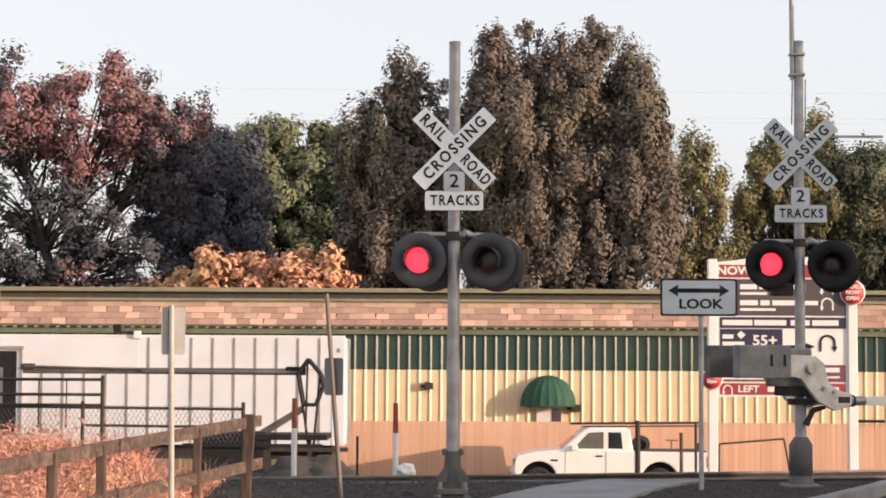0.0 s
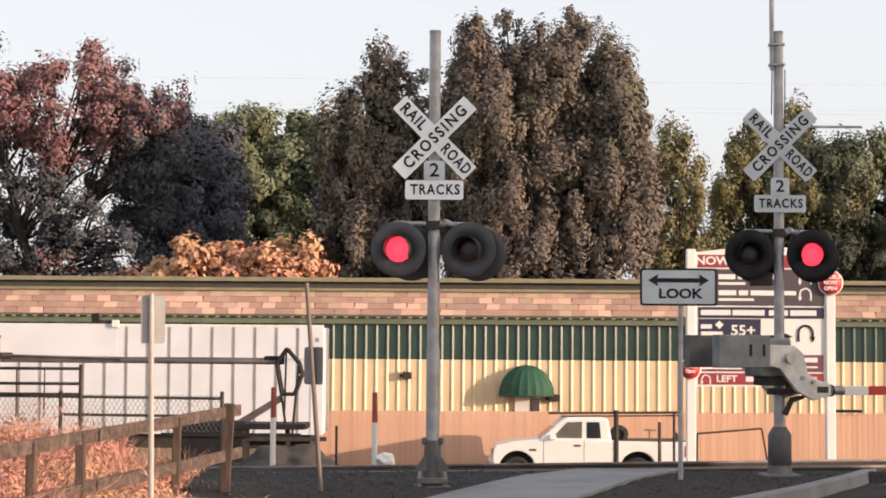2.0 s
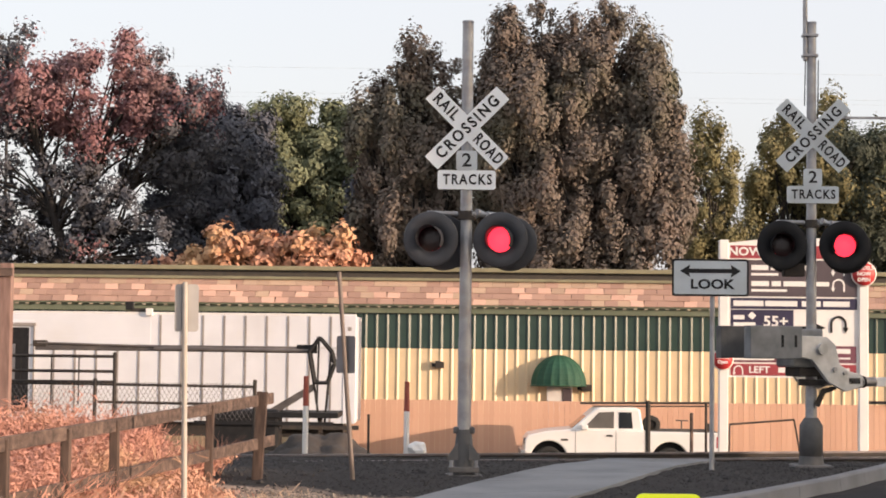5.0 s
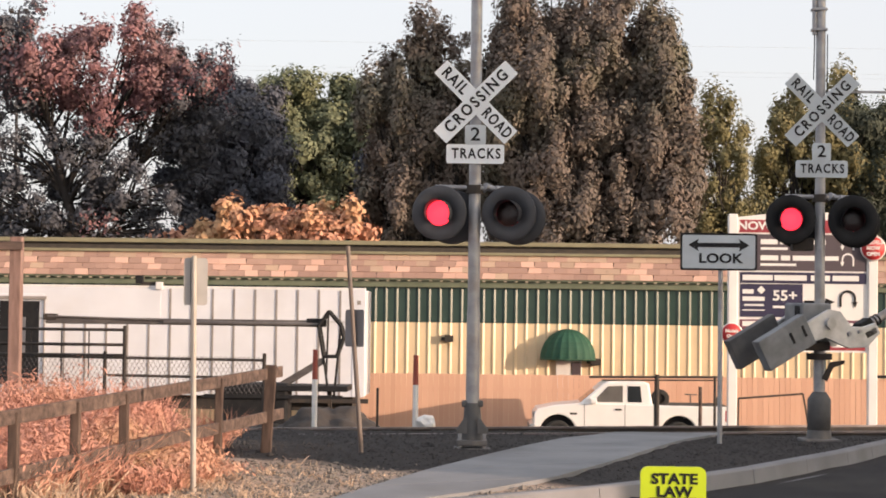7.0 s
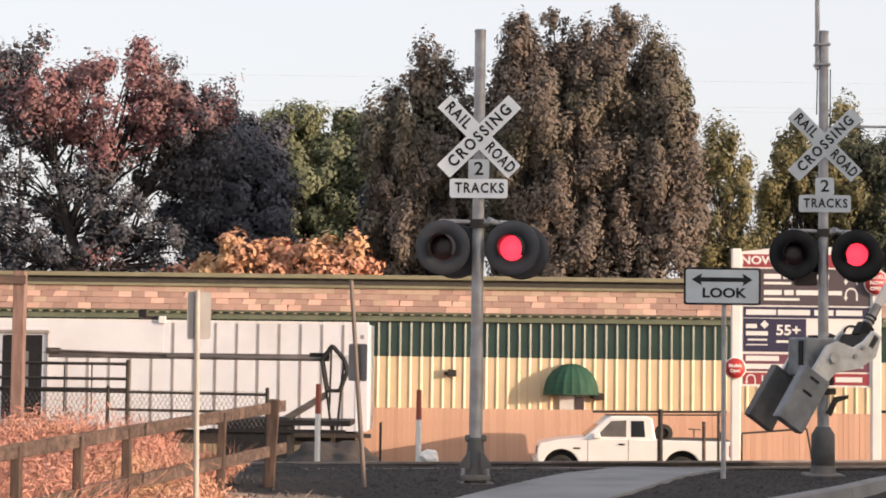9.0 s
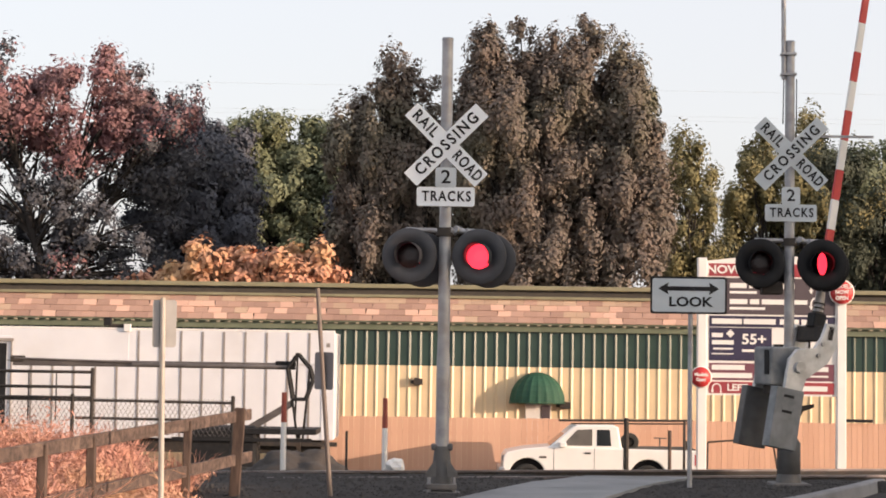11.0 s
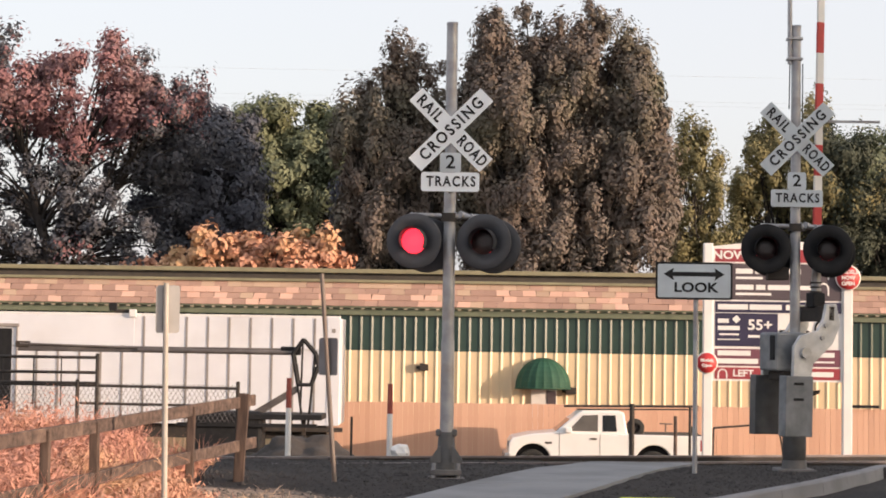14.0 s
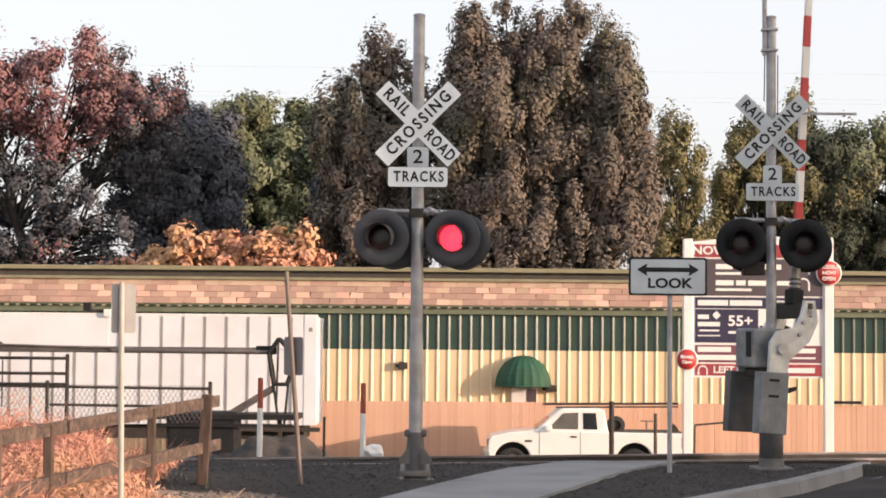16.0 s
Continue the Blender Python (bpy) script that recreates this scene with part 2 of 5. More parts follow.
def add_box(bm, x0, x1, y0, y1, z0, z1, bevel=0.0, m=None):
    vs = [bm.verts.new((x, y, z)) for x in (x0, x1) for y in (y0, y1) for z in (z0, z1)]
    fs = [bm.faces.new([vs[i] for i in q]) for q in ((0, 1, 3, 2), (4, 6, 7, 5), (0, 4, 5, 1), (2, 3, 7, 6), (0, 2, 6, 4), (1, 5, 7, 3))]
    if bevel:
        out = bmesh.ops.bevel(bm, geom=list({e for f in fs for e in f.edges}), offset=bevel, segments=2, affect="EDGES", profile=0.5)
        vs = list({v for f in out["faces"] for v in f.verts} | {v for v in vs if v.is_valid})
    if m:
        bmesh.ops.transform(bm, matrix=m, verts=vs)
    return bm


def box(x0, x1, y0, y1, z0, z1, bevel=0.0):
    return add_box(bmesh.new(), x0, x1, y0, y1, z0, z1, bevel)


def add_rod(bm, a, b, r0, r1=None, n=12):
    a, b = Vector(a), Vector(b)
    r1 = r0 if r1 is None else r1
    q = (b - a).to_track_quat("Z", "Y").to_matrix()
    rings = []
    for p, r in ((a, r0), (b, r1)):
        rings.append([bm.verts.new(p + q @ Vector((r * math.cos(2 * math.pi * k / n), r * math.sin(2 * math.pi * k / n), 0))) for k in range(n)])
    for k in range(n):
        f = bm.faces.new((rings[0][k], rings[0][(k + 1) % n], rings[1][(k + 1) % n], rings[1][k]))
        f.smooth = n > 6
    for ring, turn in ((rings[0], -1), (rings[1], 1)):
        bm.faces.new([bm.verts.new(v.co) for v in ring][::turn])
    return bm


def rod(a, b, r0, r1=None, n=12):
    return add_rod(bmesh.new(), a, b, r0, r1, n)


def add_poly(bm, pts, y0, y1, bevel=0.0):
    """A prism with the outline pts (x, z), from y0 to y1."""
    a = [bm.verts.new((x, y0, z)) for x, z in pts]
    b = [bm.verts.new((x, y1, z)) for x, z in pts]
    n = len(pts)
    fs = [bm.faces.new(a), bm.faces.new(b[::-1])]
    fs += [bm.faces.new((a[k], b[k], b[(k + 1) % n], a[(k + 1) % n])) for k in range(n)]
    bmesh.ops.recalc_face_normals(bm, faces=fs)
    if bevel:
        bmesh.ops.bevel(bm, geom=list(fs[0].edges) + list(fs[1].edges), offset=bevel, segments=2, affect="EDGES", profile=0.5)
    return bm


def poly(pts, y0, y1, bevel=0.0):
    return add_poly(bmesh.new(), pts, y0, y1, bevel)


def lathe(profile, n=24):
    """Turns (r, y) points round the y axis."""
    bm = bmesh.new()
    rings = [[bm.verts.new((r * math.cos(2 * math.pi * k / n), y, r * math.sin(2 * math.pi * k / n))) for k in range(n)] for r, y in profile]
    for p, q in zip(rings, rings[1:]):
        for k in range(n):
            bm.faces.new((p[k], q[k], q[(k + 1) % n], p[(k + 1) % n])).smooth = True
    bmesh.ops.remove_doubles(bm, verts=bm.verts, dist=1e-5)
    bmesh.ops.recalc_face_normals(bm, faces=bm.faces)
    return bm


def rounded(w, h, r, n=5):
    """An outline of a rounded plate, centred."""
    return [(sx * (w / 2 - r) + r * math.cos(a), sz * (h / 2 - r) + r * math.sin(a))
            for sx, sz, a0 in ((1, 1, 0), (-1, 1, 90), (-1, -1, 180), (1, -1, 270))
            for a in [radians(a0 + 90 * k / n) for k in range(n + 1)]]


def letters(text, size, mat, parent, m, name="lettering", bold=0.0, wide=1.0, space=1.0):
    """Lettering that stands upright, facing -y, centred at the pose m in its parent's space."""
    cu = bpy.data.curves.new("letters", "FONT")
    cu.body, cu.size, cu.align_x, cu.align_y = text, size, "CENTER", "CENTER"
    cu.extrude, cu.offset, cu.resolution_u, cu.space_character = 0.0015, bold, 3, space
    tmp = bpy.data.objects.new("letters", cu)
    me = bpy.data.meshes.new_from_object(tmp)
    bpy.data.objects.remove(tmp)
    me.transform(Matrix.Diagonal((wide, 1, 1, 1)))
    me.transform(m @ pose(0, 0, 0, 90))
    me.materials.append(mat)
    ob = new(name, me)
    ob.parent = parent
    return ob


def mesh_arrays(name, verts, faces, mat, parent=None, smooth=False):
    me = bpy.data.meshes.new(name)
    verts, faces = np.asarray(verts, np.float32), np.asarray(faces, np.int32)
    k = faces.shape[1]
    me.vertices.add(len(verts))
    me.vertices.foreach_set("co", verts.ravel())
    me.loops.add(faces.size)
    me.loops.foreach_set("vertex_index", faces.ravel())
    me.polygons.add(len(faces))
    me.polygons.foreach_set("loop_start", np.arange(0, faces.size, k, dtype=np.int32))
    me.polygons.foreach_set("use_smooth", np.full(len(faces), smooth))
    me.update(calc_edges=True)
    me.materials.append(mat)
    ob = new(name, me)
    if parent:
        ob.parent = parent
    return ob


# ---- ground ----
KERB = [(-16.0, -30.0), (-13.0, 2.0), (-7.0, 10.5), (-2.6, 14.5), (-0.6, 16.3), (0.70, 17.29), (1.78, 18.08), (2.57, 18.92), (3.42, 19.9), (4.41, 21.4), (5.29, 23.3), (6.7, 27.5), (8.2, 32.0)]
KX, KY = np.array([p[0] for p in KERB]), np.array([p[1] for p in KERB])


def level(y):
    """The height of the verge and pavement: a ramp up to the tracks and a bank down to the lot behind them."""
    return np.interp(y, [-40, 0, 8, 21, 23.2, 25.2, 26.5, 28, 29.5, 31.5, 38, 41], [-0.9, -0.75, -0.48, 0.0, -0.01, -0.08, -0.115, -0.18, -0.3, -0.6, -1.6, -1.75])


def ground_height(x, y):
    x, y = np.asarray(x, float), np.asarray(y, float)
    road = np.clip((x - np.interp(y, KY, KX) + 0.10) / 0.05, 0, 1) * (y < 26)
    bumps = 0.010 * np.sin(x * 3.1 + 1.3 * np.sin(y * 1.7)) * np.sin(y * 2.7 + x) + 0.006 * np.sin(x * 7.3 + y * 5.1)
    return level(y) - 0.14 * road + bumps * (1 - road) * (y > 14)


def build_ground():
    xs = np.r_[-3000, -1200, -500, -200, -90, -45, -25, -20, -17, -15, -13.5, -12, -11, np.arange(-10, 10, 0.1), 10, 13, 18, 30, 60, 120, 300, 900, 3000]
    ys = np.r_[-3000, -900, -300, -100, -40, -15, -5, 0, 4, 8, 11, np.arange(13, 32, 0.1), 32, 33, 34.5, 36, 38, 41, 46, 52, 60, 75, 100, 200, 500, 1200, 4000]
    gx, gy = np.meshgrid(xs, ys)
    gz = ground_height(gx, gy)
    nx, ny = len(xs), len(ys)
    i = (np.arange(ny - 1)[:, None] * nx + np.arange(nx - 1)).ravel()
    ob = mesh_arrays("ground", np.stack([gx.ravel(), gy.ravel(), gz.ravel()], 1), np.stack([i, i + 1, i + nx + 1, i + nx], 1), EARTH, smooth=True)
    tagged(ob, "dark ballast verge, dry pale dirt and worn asphalt beside the railway tracks", "ground", kind="structure")
    m = bpy.data.materials.new("verge_dirt_and_asphalt")
    m.use_nodes = True
    t, n = m.node_tree, m.node_tree.nodes
    p = n["Principled BSDF"]
    p.inputs["Roughness"].default_value = 0.95
    p.inputs["Specular IOR Level"].default_value = 0.15
    co = n.new("ShaderNodeTexCoord")
    sep = n.new("ShaderNodeSeparateXYZ")
    t.links.new(co.outputs["Object"], sep.inputs[0])

    def noise_tex(scale, detail=5):
        q = n.new("ShaderNodeTexNoise")
        q.inputs["Scale"].default_value, q.inputs["Detail"].default_value = scale, detail
        t.links.new(co.outputs["Object"], q.inputs["Vector"])
        return q.outputs["Fac"]

    def math_node(op, a, b):
        q = n.new("ShaderNodeMath")
        q.operation = op
        for k, v in enumerate((a, b)):
            if isinstance(v, (int, float)):
                q.inputs[k].default_value = v
            else:
                t.links.new(v, q.inputs[k])
        return q.outputs[0]

    def ramp(src, lo, hi):
        q = n.new("ShaderNodeMapRange")
        q.inputs[1].default_value, q.inputs[2].default_value = lo, hi
        t.links.new(src, q.inputs[0])
        return q.outputs[0]

    def mixed(fac, a, b):
        q = n.new("ShaderNodeMix")
        q.data_type = "RGBA"
        t.links.new(fac, q.inputs[0])
        for k, v in ((6, a), (7, b)):
            if isinstance(v, tuple):
                q.inputs[k].default_value = (*v, 1)
            else:
                t.links.new(v, q.inputs[k])
        return q.outputs[2]

    fine = noise_tex(38)
    ballast = mixed(ramp(fine, 0.35, 0.65), (0.022, 0.021, 0.022), (0.062, 0.056, 0.053))
    dirt = mixed(ramp(fine, 0.35, 0.65), (0.29, 0.215, 0.165), (0.50, 0.385, 0.30))
    # the dry dirt lies nearer than a line that runs from the fence to the pavement; the line follows the shade's edge,
    # so the dark ballast colour past it also paints shaded dirt
    line = math_node("ADD", math_node("MULTIPLY", sep.outputs[0], 0.62), sep.outputs[1])
    rag = math_node("ADD", line, math_node("MULTIPLY", math_node("SUBTRACT", noise_tex(1.7), 0.5), 1.3))
    col = mixed(ramp(rag, 18.35, 18.85), dirt, ballast)
    col = mixed(ramp(sep.outputs[1], 33, 38), col, mixed(ramp(noise_tex(0.4), 0.4, 0.6), (0.16, 0.13, 0.10), (0.24, 0.19, 0.15)))
    t.links.new(col, p.inputs["Base Color"])
    bp = n.new("ShaderNodeBump")
    bp.inputs["Strength"].default_value, bp.inputs["Distance"].default_value = 0.5, 0.02
    t.links.new(fine, bp.inputs["Height"])
    t.links.new(bp.outputs[0], p.inputs["Normal"])
    ob.data.materials[0] = m


build_ground()


def strip(name, left, right, thick, mat, lift, label, category, kind="structure", flat=False):
    """A slab between two edges given by (x, y) points."""
    bm = bmesh.new()
    rows = []
    for (xa, ya), (xb, yb) in zip(left, right):
        za, zb = float(level(ya)) + lift, float(level(yb)) + lift
        rows.append([bm.verts.new(v) for v in ((xa, ya, za - thick), (xa, ya, za), (xb, yb, zb), (xb, yb, zb - thick))])
    for p, q in zip(rows, rows[1:]):
        for k in range(3):
            bm.faces.new((p[k], p[k + 1], q[k + 1], q[k]))
    bm.faces.new(rows[0])
    bm.faces.new(rows[-1][::-1])
    bmesh.ops.recalc_face_normals(bm, faces=bm.faces)
    return tagged(part(name, bm, mat), label, category, kind=kind)


def along(pts, n):
    """n + 1 evenly spaced points along a polyline."""
    p = np.array(pts, float)
    s = np.r_[0, np.cumsum(np.linalg.norm(np.diff(p, axis=0), axis=1))]
    u = np.linspace(0, s[-1], n + 1)
    return list(zip(np.interp(u, s, p[:, 0]).tolist(), np.interp(u, s, p[:, 1]).tolist()))


def lerp(a, b, k):
    return tuple(p + (q - p) * k for p, q in zip(a, b))


def build_pavement():
    base = thing("pavement", pose(0, 0, 0), "pale concrete pavement in slabs, leading up to the tracks", "pavement", kind="structure")
    left = along([(-1.75, 14.6), (-1.04, 16.9), (-0.37, 18.77), (0.55, 20.95), (1.62, 24.3), (2.15, 26.2)], 8)
    right = along([(-0.75, 16.25), (0.02, 17.0), (0.92, 18.3), (2.02, 20.7), (3.3, 25.0), (3.75, 26.5)], 8)
    for k in range(8):
        a0, a1, b0, b1 = left[k], left[k + 1], right[k], right[k + 1]
        bm = bmesh.new()
        gap = 0.006
        c = [lerp(a0, a1, gap), lerp(b0, b1, gap), lerp(b0, b1, 1 - gap), lerp(a0, a1, 1 - gap)]
        top = [bm.verts.new((x, y, float(level(y)) + 0.035)) for x, y in c]
        low = [bm.verts.new((x, y, float(level(y)) - 0.12)) for x, y in c]
        bm.faces.new(top)
        for i in range(4):
            bm.faces.new((top[i], low[i], low[(i + 1) % 4], top[(i + 1) % 4]))
        bmesh.ops.recalc_face_normals(bm, faces=bm.faces)
        part("slab", bm, PAVING, base)


def build_kerb():
    base = thing("kerb", pose(0, 0, 0), "worn pale concrete kerb stones curving along the road", "kerb", kind="structure")
    pts = along(KERB[2:], 22)
    for k, (p, q) in enumerate(zip(pts, pts[1:])):
        q = lerp(p, q, 0.996)
        d = Vector((q[0] - p[0], q[1] - p[1])).normalized()
        nrm = Vector((d[1], -d[0]))
        bm = bmesh.new()
        rows = []
        for x, y in (p, q):
            z = float(level(y))
            prof = [(-0.13, -0.2), (-0.13, 0.025), (0.0, 0.03), (0.025, 0.01), (0.045, -0.16), (0.30, -0.135), (0.30, -0.25)]
            rows.append([bm.verts.new((x + nrm[0] * o, y + nrm[1] * o, z + h)) for o, h in prof])
        for i in range(len(rows[0]) - 1):
            bm.faces.new((rows[0][i], rows[0][i + 1], rows[1][i + 1], rows[1][i]))
        bm.faces.new(rows[0])
        bm.faces.new(rows[1][::-1])
        bmesh.ops.recalc_face_normals(bm, faces=bm.faces)
        part("kerb_stone", bm, CONCRETE, base)


def build_road():
    """The carriageway that the camera stands on, from the kerb to the far side, ramped like the verge."""
    asphalt = material("worn_asphalt", (0.042, 0.04, 0.04), (0.03, 0.029, 0.03), 0.95, 0, 1.2, 90, 0.5, (0.06, 0.055, 0.05), spec=0.15)
    ys = np.r_[-60, -20, -5, 0, 4, 8, 10, 12, np.arange(14, 25.4, 0.25)]
    us = np.r_[0, 0.02, 0.05, 0.1, 0.2, 0.35, 0.5, 0.75, 1]
    x0 = np.interp(ys, KY, KX) + 0.32
    gx = x0[:, None] + (34 - x0)[:, None] * us
    gy = np.repeat(ys[:, None], len(us), 1)
    n, k = len(us), (np.arange(len(ys) - 1)[:, None] * len(us) + np.arange(len(us) - 1)).ravel()
    ob = mesh_arrays("road", np.stack([gx.ravel(), gy.ravel(), (level(gy) - 0.127).ravel()], 1), np.stack([k, k + 1, k + n + 1, k + n], 1), asphalt, None, True)
    tagged(ob, "worn dark asphalt road beside the kerb", "road", kind="structure")


build_pavement()
build_kerb()
build_road()


def build_track(y_left, y_right, top):
    base = thing("railway_track", pose(0, 0, 0), "rusty steel rail with a worn bright head on dark sleepers", "railway track", "railway tracks", "structure")
    for off, (w, z0, z1), name, mat in [(o, *piece) for o in (0.0, 1.5) for piece in (
            ((0.035, top - 0.03, top), "rail_head", RAILTOP), ((0.012, top - 0.12, top - 0.03), "rail_web", DARKSTEEL), ((0.07, top - 0.14, top - 0.12), "rail_foot", DARKSTEEL))]:
        bm = bmesh.new()
        vs = [bm.verts.new((x, y + off + s * w, z)) for x, y in ((-26, y_left), (12, y_right)) for s in (-1, 1) for z in (z0, z1)]
        for q in ((0, 1, 3, 2), (4, 6, 7, 5), (0, 4, 5, 1), (2, 3, 7, 6), (0, 2, 6, 4), (1, 5, 7, 3)):
            bm.faces.new([vs[i] for i in q])
        bmesh.ops.recalc_face_normals(bm, faces=bm.faces)
        part(name, bm, mat, base)
    for k in range(60):
        x = -24 + 0.6 * k
        y = y_left + (y_right - y_left) * (x + 26) / 38
        part("sleeper", box(x - 0.11, x + 0.11, y - 0.5, y + 2.0, top - 0.24, top - 0.145), BARK, base)


build_track(17.46, 28.86, -0.065)


# ---- the yellow building behind the tracks ----
LOT = -1.75


def ribbed(x0, x1, z0, z1, y, pitch, rib, proud):
    """A sheet of ribbed metal siding: flat pans with raised ribs."""
    bm = bmesh.new()
    xs = [(x0, 0.0)]
    x = x0 + pitch / 2
    while x < x1 - rib:
        xs += [(x - rib, 0.0), (x - rib * 0.2, proud), (x + rib * 0.2, proud), (x + rib, 0.0)]
        x += pitch
    xs.append((x1, 0.0))
    a = [bm.verts.new((px, y - d, z0)) for px, d in xs]
    b = [bm.verts.new((px, y - d, z1)) for px, d in xs]
    for k in range(len(xs) - 1):
        bm.faces.new((a[k], a[k + 1], b[k + 1], b[k]))
    c = [bm.verts.new(v) for v in ((x0, y + 0.1, z0), (x1, y + 0.1, z0), (x1, y + 0.1, z1), (x0, y + 0.1, z1))]
    bm.faces.new(c[::-1])
    bm.faces.new((a[0], b[0], c[3], c[0]))
    bm.faces.new((a[-1], c[1], c[2], b[-1]))
    bm.faces.new(b + [c[2], c[3]])
    return bm


def build_building():
    b = thing("metal_building", pose(0, 52, LOT), "long yellow metal building with green band and brown shingled roof", "building")
    g = -LOT
    part("wall", ribbed(-16, 34, 0, 1.375 + g, 0, 0.305, 0.060, 0.030), YELLOW, b, "pale yellow ribbed metal wall")
    part("green_band", ribbed(-16, 34, 1.375 + g, 2.36 + g, -0.004, 0.305, 0.062, 0.031), GREEN, b, "dark green ribbed metal band")
    part("fascia", box(-16, 34, -0.14, 0.02, 2.36 + g, 2.56 + g, 0.01), RIBLIGHT, b, "dark olive eave fascia")
    part("core", box(-16, 34, 0.11, 9, 0, 3.3 + g), TRIM_SHADE, b)
    me = bpy.data.meshes.new("rafter_tail")
    bm = box(0, 0.09, -0.24, -0.145, 2.525 + g, 2.56 + g)
    bm.to_mesh(me)
    bm.free()
    me.materials.append(PALEDASH)
    for k in range(166):
        o = new("rafter_tail", me)
        o.parent = b
        o.location = (-15.9 + 0.30 * k, 0, 0)
    part("soffit", box(-16, 34, -0.26, 0.1, 2.565 + g, 2.60 + g), RIBLIGHT, b)
    part("roof_deck", poly([(-16, 2.6 + g), (34, 2.6 + g), (34, 3.31 + g), (-16, 3.31 + g)], 0.1, 0.2), TRIM_SHADE, b)
    # the cap's shade on this recess is put into its dark colour
    part("recess", box(-16, 34, 0.14, 0.4, 3.30 + g, 3.54 + g), TRIM_SHADE, b, "recess under the cap, its shade painted dark")
    part("roof_cap", box(-16, 34, -0.02, 9, 3.54 + g, 3.66 + g, 0.012), CAP, b, "olive metal roof cap")
    part("roof_edge", box(-16, 34, 0.0, 0.14, 3.28 + g, 3.36 + g, 0.01), CAP, b)
    # shingles in courses on the steep front
    rows, w, h = 4, 0.37, 0.19
    ways = (Vector((0, 0.36, 0.70))).normalized()
    out = ways.cross(Vector((-1, 0, 0))).normalized()
    if out.y > 0:
        out = -out
    meshes = []
    for lift, slant, coat in ((0.0, 0.0, SHINGLE), (0.008, 0.02, SHINGLE), (0.014, -0.015, SHINGLELIGHT), (0.004, 0.03, SHINGLELIGHT), (0.006, 0.01, SHINGLETAN)):
        bm = bmesh.new()
        for sx in (0, w * 0.985):
            for d, up in ((0.004, 0.0), (0.030 + lift, 0.0), (0.010 + lift, h * 1.25), (-0.012, h * 1.25)):
                bm.verts.new(Vector((sx + slant * (up > 0), 0, 0)) + out * d + ways * (up - 0.010 * (sx > 0) * (lift > 0.005) * (up == 0)))
        bm.verts.ensure_lookup_table()
        v = bm.verts
        for q in ((0, 1, 2, 3), (4, 7, 6, 5), (1, 5, 6, 2), (0, 4, 5, 1), (2, 6, 7, 3)):
            bm.faces.new([v[i] for i in q])
        bmesh.ops.recalc_face_normals(bm, faces=bm.faces)
        me = bpy.data.meshes.new("shingle")
        bm.to_mesh(me)
        bm.free()
        me.materials.append(coat)
        meshes.append(me)
    rnd = random.Random(4)
    rest_v, rest_f = [], []
    roof = new("mansard_roof")
    roof.parent = b
    for r in range(rows):
        base = Vector((0, -0.25, 2.60 + g)) + ways * (h * r)
        x = -16 + (r % 2) * w / 2
        while x < 33.5:
            me = meshes[rnd.choice((0, 0, 1, 1, 1, 2, 3, 4) if r < rows - 1 else (4, 4, 4, 0, 1))]
            if -14.2 < x < 14.0:
                o = new("shingle", me)
                o.parent = roof
                o.location = base + Vector((x, 0, 0))
            else:
                n0 = len(rest_v)
                rest_v += [tuple(vv.co + base + Vector((x, 0, 0))) for vv in me.vertices]
                rest_f += [[i + n0 for i in f.vertices] for f in me.polygons]
            x += w
    ob = mesh_arrays("shingles", rest_v, rest_f, SHINGLES, roof)
    tagged(ob, kind="stuff")
    # rounded awning over the door, its ribs as gores
    aw = thing("awning", pose(2.72, 51.93, 0.40), "dark green domed canvas awning over a door in the yellow wall", "awning")
    bm = bmesh.new()
    n, m = 10, 8
    rings = []
    for i in range(m + 1):
        el = math.pi / 2 * i / m
        ring = []
        for k in range(n * 3 + 1):
            az = math.pi * k / (n * 3)
            gore = 1 - 0.03 * (k % 3 > 0)
            r = math.cos(el) * gore
            ring.append(bm.verts.new((-0.78 * r * math.cos(az), -0.67 * r * math.sin(az), 0.84 * math.sin(el))))
        rings.append(ring)
    for p, q in zip(rings, rings[1:]):
        for k in range(n * 3):
            bm.faces.new((p[k], p[k + 1], q[k + 1], q[k]))
    bmesh.ops.remove_doubles(bm, verts=bm.verts, dist=1e-4)
    bmesh.ops.solidify(bm, geom=bm.faces[:], thickness=0.015)
    part("canopy", bm, AWNING, aw)
    bm = bmesh.new()
    for k in range(24):
        a0, a1 = math.pi * k / 24, math.pi * (k + 1) / 24
        add_rod(bm, (-0.78 * math.cos(a0), -0.67 * math.sin(a0), -0.02), (-0.78 * math.cos(a1), -0.67 * math.sin(a1), -0.02), 0.018, None, 6)
    part("hoop", bm, AWNING, aw)
    door = thing("door_1", pose(2.75, 51.955, LOT), "pale door under the green awning", "door", kind="structure")
    part("frame", box(-0.36, 0.36, -0.03, 0, 0, 2.12, 0.01), BOARDWHITE, door)
    part("leaf", box(0.08, 0.34, -0.05, -0.03, 0.02, 2.06, 0.01), SLATE, door, "dark narrow door glass")
    for x, z, w in ((-0.62, 0.93, 0.24), (3.5, 0.33, 0.30)):
        v = thing("wall_lamp", pose(x, 51.96, z), "small dark box lamp on the yellow wall", "wall lamp", "wall lamps")
        part("housing", poly([(-w / 2, -0.1), (w / 2, -0.1), (w / 2, 0.08), (-w / 2, 0.11)], -0.16, 0, 0.01), DARKSTEEL, v)
        part("bracket", box(-w / 2 - 0.1, -w / 2, -0.05, 0, -0.06, 0.03), DARKSTEEL, v)
    # wires along the eave
    wire = thing("downpipe", pose(9.9, 51.86, LOT), "slim green downpipe on the wall", "downpipe")
